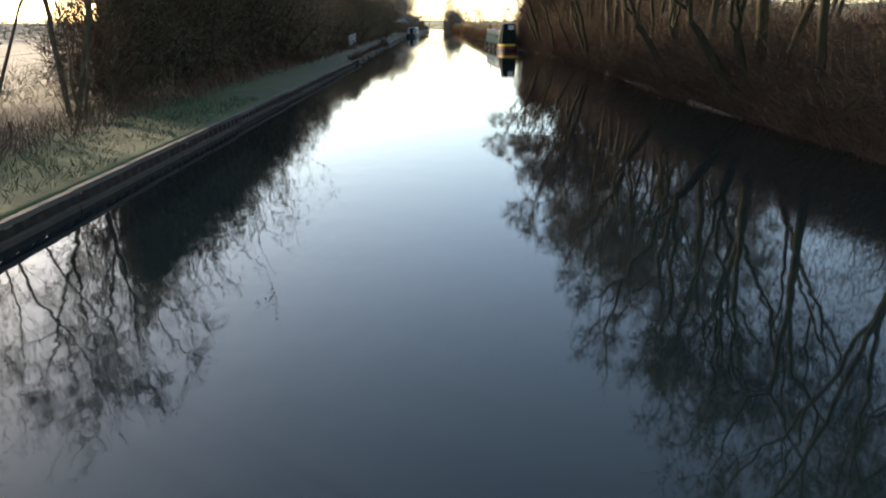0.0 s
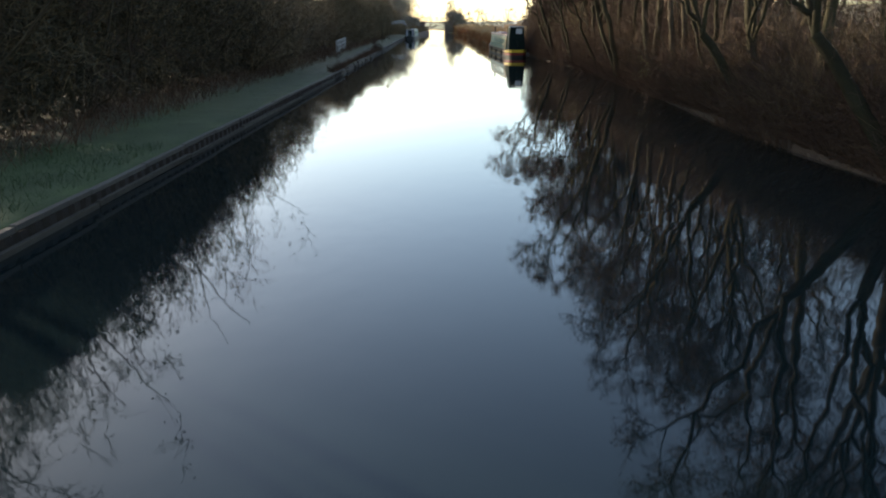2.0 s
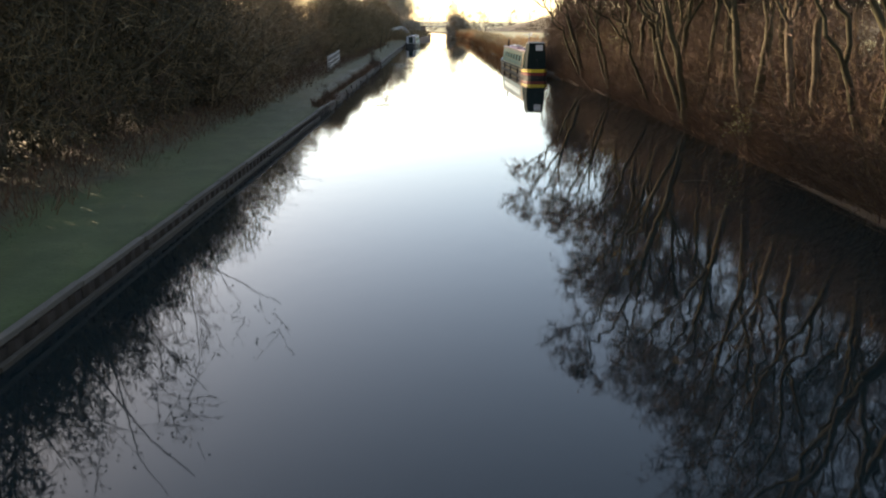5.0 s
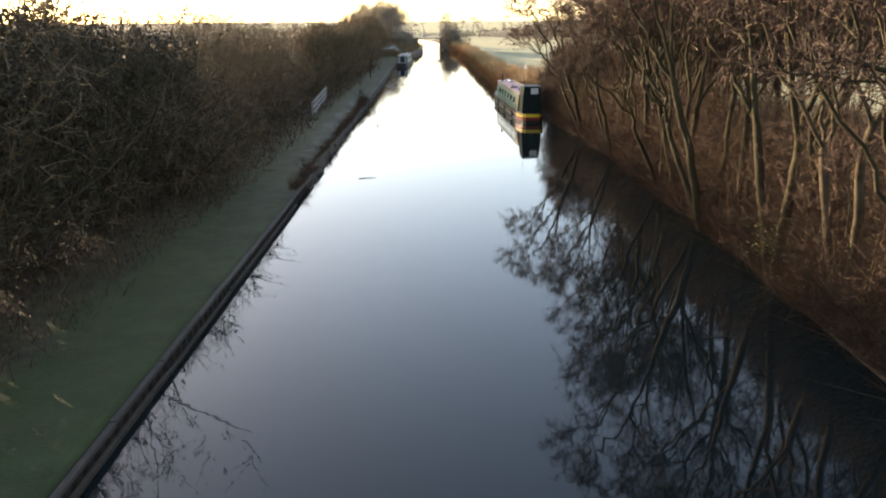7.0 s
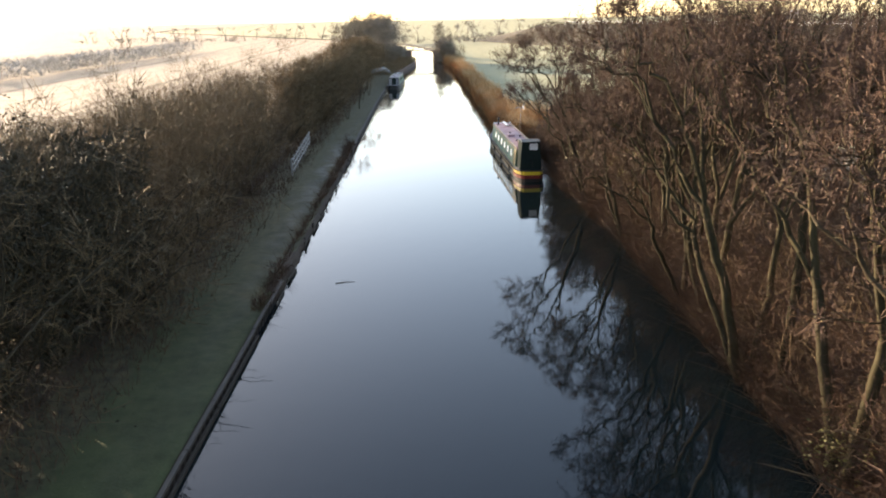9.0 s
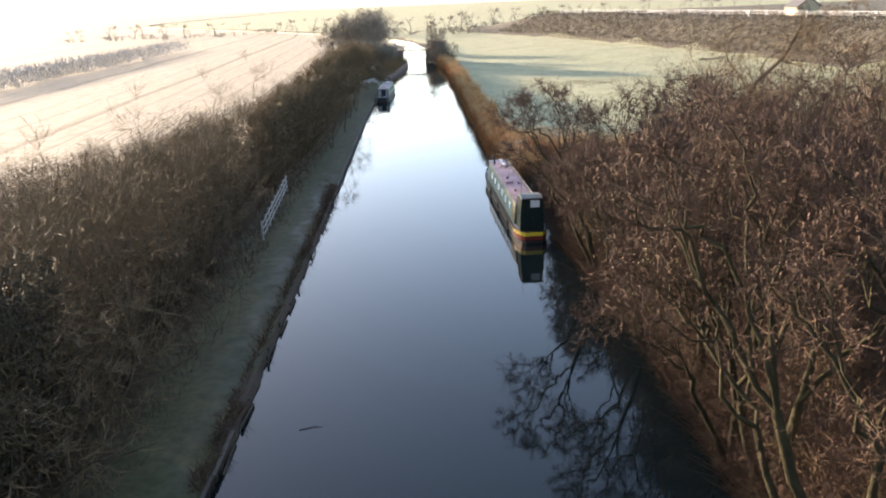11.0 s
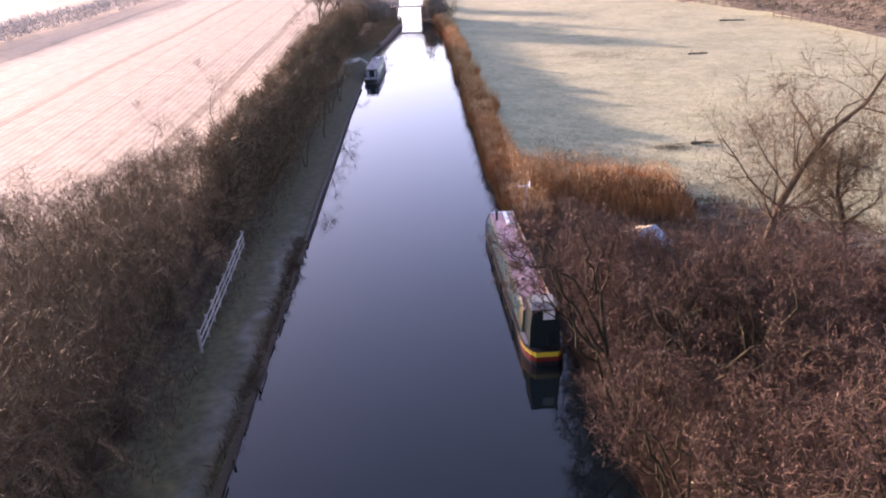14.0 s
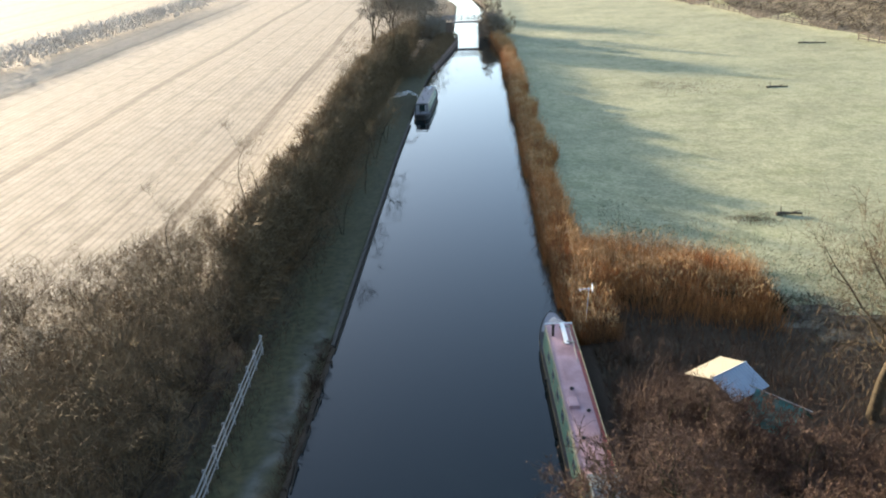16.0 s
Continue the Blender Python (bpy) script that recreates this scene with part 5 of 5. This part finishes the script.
# ---- the footbridge ----
def footbridge():
    b = tagged(new("footbridge"), "small footbridge with iron railings on brick abutments", "bridge")
    y0, y1 = 251.6, 253.6
    part("deck", box(-10.2, -2.4, y0, y1, 2.86, 3.14, 0.03), GREYPAINT, b)
    for y in (y0 + 0.06, y1 - 0.06):
        for z in (3.55, 3.95, 4.35):
            part("rail", rod((-11.5, y, z), (-1.4, y, z), 0.045, sides=6), GREYPAINT, b)
        for i in range(8):
            part("post", box(-11.4 + i * 1.42 - 0.05, -11.4 + i * 1.42 + 0.05, y - 0.05, y + 0.05, 3.0, 4.42, 0.01), GREYPAINT, b)
    for x0, x1 in ((-17.0, -9.12), (-3.45, 2.0)):
        ab = part("abutment", box(x0, x1, 250.4, 255.0, -0.6, 3.0, 0.05), BRICK, b, "dark brick abutment")
        part("coping", box(x0 - 0.05, x1 + 0.05, 250.3, 255.1, 3.0, 3.16, 0.03), CONCRETE, ab)
    part("wing_wall", loft([[(xl(y) - 0.5, y, -0.6), (xl(y) + 0.02, y, -0.6), (xl(y) + 0.02, y, h), (xl(y) - 0.5, y, h)] for y, h in ((208, 0.55), (216, 0.6), (225, 0.75), (232, 0.8), (239, 0.8), (244, 0.8), (246.4, 0.8))]), BRICK, b, "curved brick wing wall")
    part("ramp", loft([[(-24, y, 0.2), (-10, y, 0.2), (-10, y, 3.0), (-13, y, 3.0), (-22, y, 1.2)] for y in (250.6, 254.8)]), BRICK, b)


footbridge()


# ---- hut, tarpaulin and aerial on the far bank ----
def hut():
    h = tagged(new("garden_shed"), "small ramshackle shed with tin and clear sheet roof", "shed")
    ridge = [Vector((9.5, 100.2, 3.1)), Vector((11.6, 101.8, 3.1))]
    left = [Vector((8.65, 101.95, 2.4)), Vector((10.9, 103.7, 2.4))]
    right = [Vector((10.45, 99.25, 2.4)), Vector((12.5, 100.7, 2.4))]
    along = (ridge[1] - ridge[0]).normalized()

    def sheet(p, q, m, nm, lb):
        bm = bmesh.new()
        n = 26
        rows = []
        for k in range(2):
            for i in range(n + 1):
                t = i / n
                a = p[0].lerp(p[1], t)
                b = q[0].lerp(q[1], t)
                up = Vector((0, 0, 0.018 * (1 if i % 2 else -1) - 0.012 * k))
                rows.append((bm.verts.new(a + up), bm.verts.new(b + up)))
        for k in range(2):
            for i in range(n):
                a, b = rows[k * (n + 1) + i], rows[k * (n + 1) + i + 1]
                bm.faces.new((a[0], a[1], b[1], b[0]))
        part(nm, bm, m, h, lb)

    up = Vector((0, 0, 0.03))
    sheet([v + up for v in ridge], left, CLEARSHEET, "roof_sheet", "yellowed clear corrugated sheet")
    sheet([v + up for v in ridge], right, TIN, "roof_sheet", "pale blue corrugated tin sheet")
    part("ridge_cap", rod(ridge[0] + up, ridge[1] + up, 0.05, sides=6), TIN, h)
    g = [ground_z(p.x, p.y) for p in (*left, *right)]
    base = min(g) - 0.1
    inset = along * 0.15
    ends = ((left[0] + inset, ridge[0] + inset, right[0] + inset), (left[1] - inset, ridge[1] - inset, right[1] - inset))
    for a, r, c in ends:
        rings = [[a.lerp(c, 0.07), r - Vector((0, 0, 0.06)), c.lerp(a, 0.07), Vector((*c.lerp(a, 0.07).xy, base)), Vector((*a.lerp(c, 0.07).xy, base))]]
        rings.append([v + along * 0.04 for v in rings[0]])
        part("gable_wall", loft(rings), BOARDS, h)
    for p, q in ((left, 0), (right, 1)):
        a = p[0].lerp(right[0] if q == 0 else left[0], 0.08) + inset
        c = p[1].lerp(right[1] if q == 0 else left[1], 0.08) - inset
        n = (c - a).cross(Vector((0, 0, 1))).normalized() * 0.04
        part("side_wall", loft([[Vector((*v.xy, base)), v - Vector((0, 0, 0.02)), v + n - Vector((0, 0, 0.02)), Vector((*(v + n).xy, base))] for v in (a, c)]), BOARDS, h)


hut()


def tarp_tent():
    t = tagged(new("tarpaulin_shelter"), "teal tarpaulin stretched over a ridge pole", "tarpaulin")
    a, b = Vector((11.7, 100.2, 2.6)), Vector((13.4, 98.6, 2.45))
    side = Vector((0.75, 0.72, 0))
    bm = bmesh.new()
    n = 10
    grid = []
    for i in range(n + 1):
        p = a.lerp(b, i / n)
        row = []
        for j in range(-5, 6):
            f = j / 5
            sag = 0.06 * math.sin(i * 1.3 + j) - 0.10 * math.sin(math.pi * i / n) * (1 - abs(f))
            row.append(bm.verts.new(p + side * f * 1.25 + Vector((0, 0, -abs(f) * 1.15 + sag))))
        grid.append(row)
    for i in range(n):
        for j in range(10):
            bm.faces.new((grid[i][j], grid[i + 1][j], grid[i + 1][j + 1], grid[i][j + 1]))
    bmesh.ops.solidify(bm, geom=bm.faces[:], thickness=0.012)
    part("sheet", bm, TARP, t, smooth=True)
    part("ridge_pole", rod(a + Vector((-0.3, 0.3, 0.0)), b + Vector((0.3, -0.3, 0.0)), 0.035), TIMBER, t)
    for p in (a, b):
        part("prop", rod((p.x, p.y, ground_z(p.x, p.y) - 0.1), p, 0.035), TIMBER, t)


tarp_tent()


def aerial():
    a = tagged(new("tv_aerial"), "television aerial on a leaning pole beside the bow", "aerial")
    z = ground_z(4.75, 110.9)
    part("pole", rod((4.65, 110.9, z - 0.2), (4.78, 110.5, 3.3), 0.022, sides=6), TIN, a)
    part("boom", rod((4.15, 110.35, 3.22), (5.0, 110.6, 3.26), 0.016, sides=6), TIN, a)
    for i in range(9):
        x = 4.18 + i * 0.095
        part("element", rod((x + 0.05, 110.36 + i * 0.028 - 0.22, 3.225), (x - 0.05, 110.36 + i * 0.028 + 0.22, 3.225), 0.007, sides=5), TIN, a)
    part("reflector", box(4.98, 5.0, 110.32, 110.88, 3.04, 3.46, 0.004), TIN, a)


aerial()


# ---- farmland beyond ----
def far_wood(name, spots, seed, material, label):
    """Distant bare trees as one mass."""
    rng = np.random.default_rng(seed)
    vs, fs, base = [], [], 0
    forms = [[(v / 9.5, f) for v, f in grow(200 + k, 9.0, stems=1, lean=0.1, r=0.25, spread=1.2, limbs=7, forks=1.6, twigs=2.2, twig_len=1.6, low=0.08, twig_r=0.07, wander=0.25, reach=(0.25, 0.45), shoots=3)] for k in range(3)]
    for k, (x, y, h) in enumerate(spots):
        for v, f in forms[k % 3]:
            a = rng.uniform(0, 6.28)
            turn = np.array([[math.cos(a), -math.sin(a), 0], [math.sin(a), math.cos(a), 0], [0, 0, 1]])
            p = v @ turn.T * np.array([h * 1.15, h * 1.15, h]) + np.array([x, y, ground_z(x, y) - 0.2])
            vs.append(p)
            fs += (f + base).tolist()
            base += len(v)
    tagged(new(name, mesh_of(name, np.concatenate(vs), fs, (material,))), label, "trees", kind="stuff")


frng = random.Random(21)
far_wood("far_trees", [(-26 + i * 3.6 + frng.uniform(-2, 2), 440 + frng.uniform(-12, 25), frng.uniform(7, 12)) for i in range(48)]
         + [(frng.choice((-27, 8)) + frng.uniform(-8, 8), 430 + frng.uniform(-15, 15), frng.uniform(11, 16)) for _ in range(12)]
         + [(-60 - i * 5, 520 + frng.uniform(-20, 20), frng.uniform(8, 12)) for i in range(30)], 5, HAZED_WOOD, "line of bare trees coloured pale as mist across the fields")
# Mist over the hedge is put into its pale colour.
far_wood("far_hedge", [(-98 + frng.uniform(-2, 2), 150 + i * 2.4, frng.uniform(3.4, 5.4)) for i in range(0, 88, 2)], 6, HAZED_TWIG, "bare hedge coloured pale as haze between frosted fields")
thicket("far_hedge", 12000, lambda rng: (-98 + rng.normal(0, 1.4), 130 + 250 * rng.beta(1.3, 1.6), 4.2), (0.8, 1.8), 0.07, HAZED_TWIG, "dense bare hedge between frosted fields", 61, 0.5)
far_wood("hillside_scrub", [(bank_foot(205 + u * 3) + frng.uniform(3, 20), 205 + u * 3, frng.uniform(1.6, 3.4)) for u in range(60)] + [(97 + frng.uniform(-9, 9), 256 + frng.uniform(-4, 5), frng.uniform(3, 5)) for _ in range(14)], 7, BARK, "brown scrub on the bank beyond the pasture")


def slope_place(rng):
    y = 200 + 210 * rng.random()
    return bank_foot(y) + 1.5 + 21 * rng.random(), y, 1.3


thicket("slope_bramble", 26000, slope_place, (0.6, 1.6), 0.055, BARK, "grey-brown bramble and dead bracken on the embankment", 64, 0.4, 0.8, -0.15)


def crest_rail():
    r = tagged(new("guard_rail"), "pale metal guard rail along the top of the embankment", "railing")
    line = [Vector((bank_foot(y) + 24, y)) for y in range(222, 400, 8)]
    for p in line:
        z = ground_z(*p)
        part("post", box(p.x - 0.08, p.x + 0.08, p.y - 0.08, p.y + 0.08, z - 0.3, z + 1.5, 0.02), WHITE, r)
    for p, q in zip(line, line[1:]):
        for h in (0.6, 1.0, 1.4):
            part("rail", rod((p.x, p.y, ground_z(*p) + h), (q.x, q.y, ground_z(*q) + h), 0.06, sides=5), WHITE, r)


crest_rail()


def field_fence():
    f = tagged(new("field_fence"), "pale concrete post and rail fence round the pasture", "fence")
    line = [Vector(p) for p in ((40.0, 366), (55.0, 312), (64.0, 270.0), (71.5, 245.0))], [Vector(p) for p in ((70.5, 232.0), (73.5, 221.0), (77.0, 203.0))]
    for run in line:
        for a, b in zip(run, run[1:]):
            n = max(1, round((b - a).length / 2.8))
            for i in range(n):
                p, q = a.lerp(b, i / n), a.lerp(b, (i + 1) / n)
                z, z2 = ground_z(*p), ground_z(*q)
                part("post", box(p.x - 0.09, p.x + 0.09, p.y - 0.09, p.y + 0.09, z - 0.3, z + 1.5, 0.02), CONCRETE, f)
                for h in (0.35, 0.8, 1.25):
                    part("rail", rod((p.x, p.y, z + h), (q.x, q.y, z2 + h), 0.10, sides=4), CONCRETE, f)


field_fence()


def cottage():
    c = tagged(new("cottage"), "cream rendered cottage gable among trees", "house")
    x0, y0 = 97.0, 262.0
    z = ground_z(x0, y0) - 0.3
    part("wall", loft([[(x0 - 3, y, z), (x0 - 3, y, z + 2.6), (x0, y, z + 4.8), (x0 + 3, y, z + 2.6), (x0 + 3, y, z)] for y in (y0, y0 + 8)]), RENDER, c)
    for s in (-1, 1):
        part("roof", loft([[(x0 + s * 3.3, y, z + 2.42), (x0, y, z + 4.86), (x0, y, z + 5.02), (x0 + s * 3.35, y, z + 2.58)] for y in (y0 - 0.3, y0 + 8.3)]), SLATE, c)
    w = part("window", box(x0 - 0.6, x0 + 0.6, y0 - 0.06, y0 - 0.004, z + 1.0, z + 2.0, 0.02), TIMBER, c)
    part("pane", box(x0 - 0.5, x0 + 0.5, y0 - 0.075, y0 - 0.064, z + 1.1, z + 1.9), GLASS, w)


cottage()


def fallen_log(x, y, length, turn):
    n = 10
    rings = []
    for i in range(n):
        t = i / (n - 1)
        r = 0.15 * (1 - 0.4 * t) * (1 + 0.15 * math.sin(7 * t))
        c = Vector(((t - 0.5) * length, 0.12 * math.sin(5 * t), 0.16))
        rings.append([c + Vector((0, r * math.cos(a * math.pi / 4), r * math.sin(a * math.pi / 4))) for a in range(8)])
    root = tagged(new("fallen_log"), "dark fallen log lying on the frosted pasture", "log")
    part("trunk", loft(rings), ROTTEN, root)
    for k, (t, d) in enumerate(((0.2, (0.3, 0.9, 0.6)), (0.6, (0.5, -0.8, 0.5)))):
        p = Vector(((t - 0.5) * length, 0, 0.2))
        part("branch_stub", rod(p, p + Vector(d) * 0.9, 0.07, 0.02, 6), ROTTEN, root)
    root.matrix_world = pose(x, y, ground_z(x, y), 0, 0, turn)


fallen_log(41.0, 188.0, 3.2, 10)
fallen_log(61.0, 230.0, 5.0, -5)
fallen_log(24.4, 132.9, 2.2, 4)


def rushes_place(rng):
    return 28.0 + rng.normal(0, 4.5), 190.5 + rng.normal(0, 3.6)


def rushes_near(rng):
    return 21.0 + rng.normal(0, 2.0), 132.2 + rng.normal(0, 0.8)


def edge_grass(rng):
    x = 8 + 22 * rng.random()
    return x, 127 - 0.75 * (x - 8) + rng.normal(0, 5)


tuft_field("rushes", 2600, rushes_place, (0.1, 0.35), 0.03, RUSH, "patch of brown rushes in the pasture", "rushes", 0.5, 12)
tuft_field("rushes", 1200, rushes_near, (0.1, 0.35), 0.025, RUSH, "patch of brown rushes in the pasture", "rushes", 0.5, 13)
tuft_field("rough_grass", 14000, edge_grass, (0.12, 0.45), 0.018, BLADE, "rough frosted grass at the edge of the pasture", "grass", 0.5, 14)


def smoke_mat():
    m = bpy.data.materials.new("wood_smoke")
    m.use_nodes = True
    nt = m.node_tree
    b = nt.nodes["Principled BSDF"]
    b.inputs["Base Color"].default_value = (0.85, 0.85, 0.86, 1)
    b.inputs["Roughness"].default_value = 1.0
    b.inputs["Specular IOR Level"].default_value = 0.0
    nt.links.new(ramp(nt, noise_tex(nt, 1.6, 5, position(nt)), ((0.42, (0.0,) * 3), (0.8, (0.5,) * 3))), b.inputs["Alpha"])
    return m


def stove_smoke():
    """The puffs that hang beside the moored boat's chimney."""
    rng = random.Random(5)
    root = tagged(new("chimney_smoke"), "thin white wood smoke drifting off the moored boat", "smoke")
    m = smoke_mat()
    for k in range(7):
        t = k / 6
        bm = bmesh.new()
        bmesh.ops.create_icosphere(bm, subdivisions=3, radius=0.22 + 0.32 * t)
        for v in bm.verts:
            v.co += v.co.normalized() * 0.35 * noise.noise(v.co * 1.6 + Vector((k * 7, 0, 0)))
            v.co.z *= 0.6
        bmesh.ops.translate(bm, verts=bm.verts[:], vec=(-10.9 - 1.9 * t + rng.uniform(-0.2, 0.2), 173.0 - 1.0 * t, 2.6 + 0.8 * t + 0.4 * math.sin(4 * t)))
        part("puff", bm, m, root, smooth=True)


stove_smoke()


def floating_stick(x, y, length, turn):
    root = tagged(new("floating_stick"), "bare stick floating on the still water", "stick")
    bm = rod((-length / 2, 0, 0.012), (length * 0.1, 0.03, 0.03), 0.018, 0.014, 6)
    rod((length * 0.1, 0.03, 0.03), (length / 2, -0.05, 0.02), 0.014, 0.005, 6, bm)
    part("stem", bm, ROTTEN, root)
    part("side_shoot", rod((0, 0, 0.02), (length * 0.22, 0.16, 0.07), 0.008, 0.003, 5), ROTTEN, root)
    root.matrix_world = pose(x, y, 0, 0, 0, turn)


floating_stick(-7.6, 68.5, 0.9, 15)
floating_stick(3.4, 46.0, 0.8, 5)
floating_stick(2.2, 128.0, 1.1, 100)
floating_stick(1.9, 131.0, 0.9, 60)
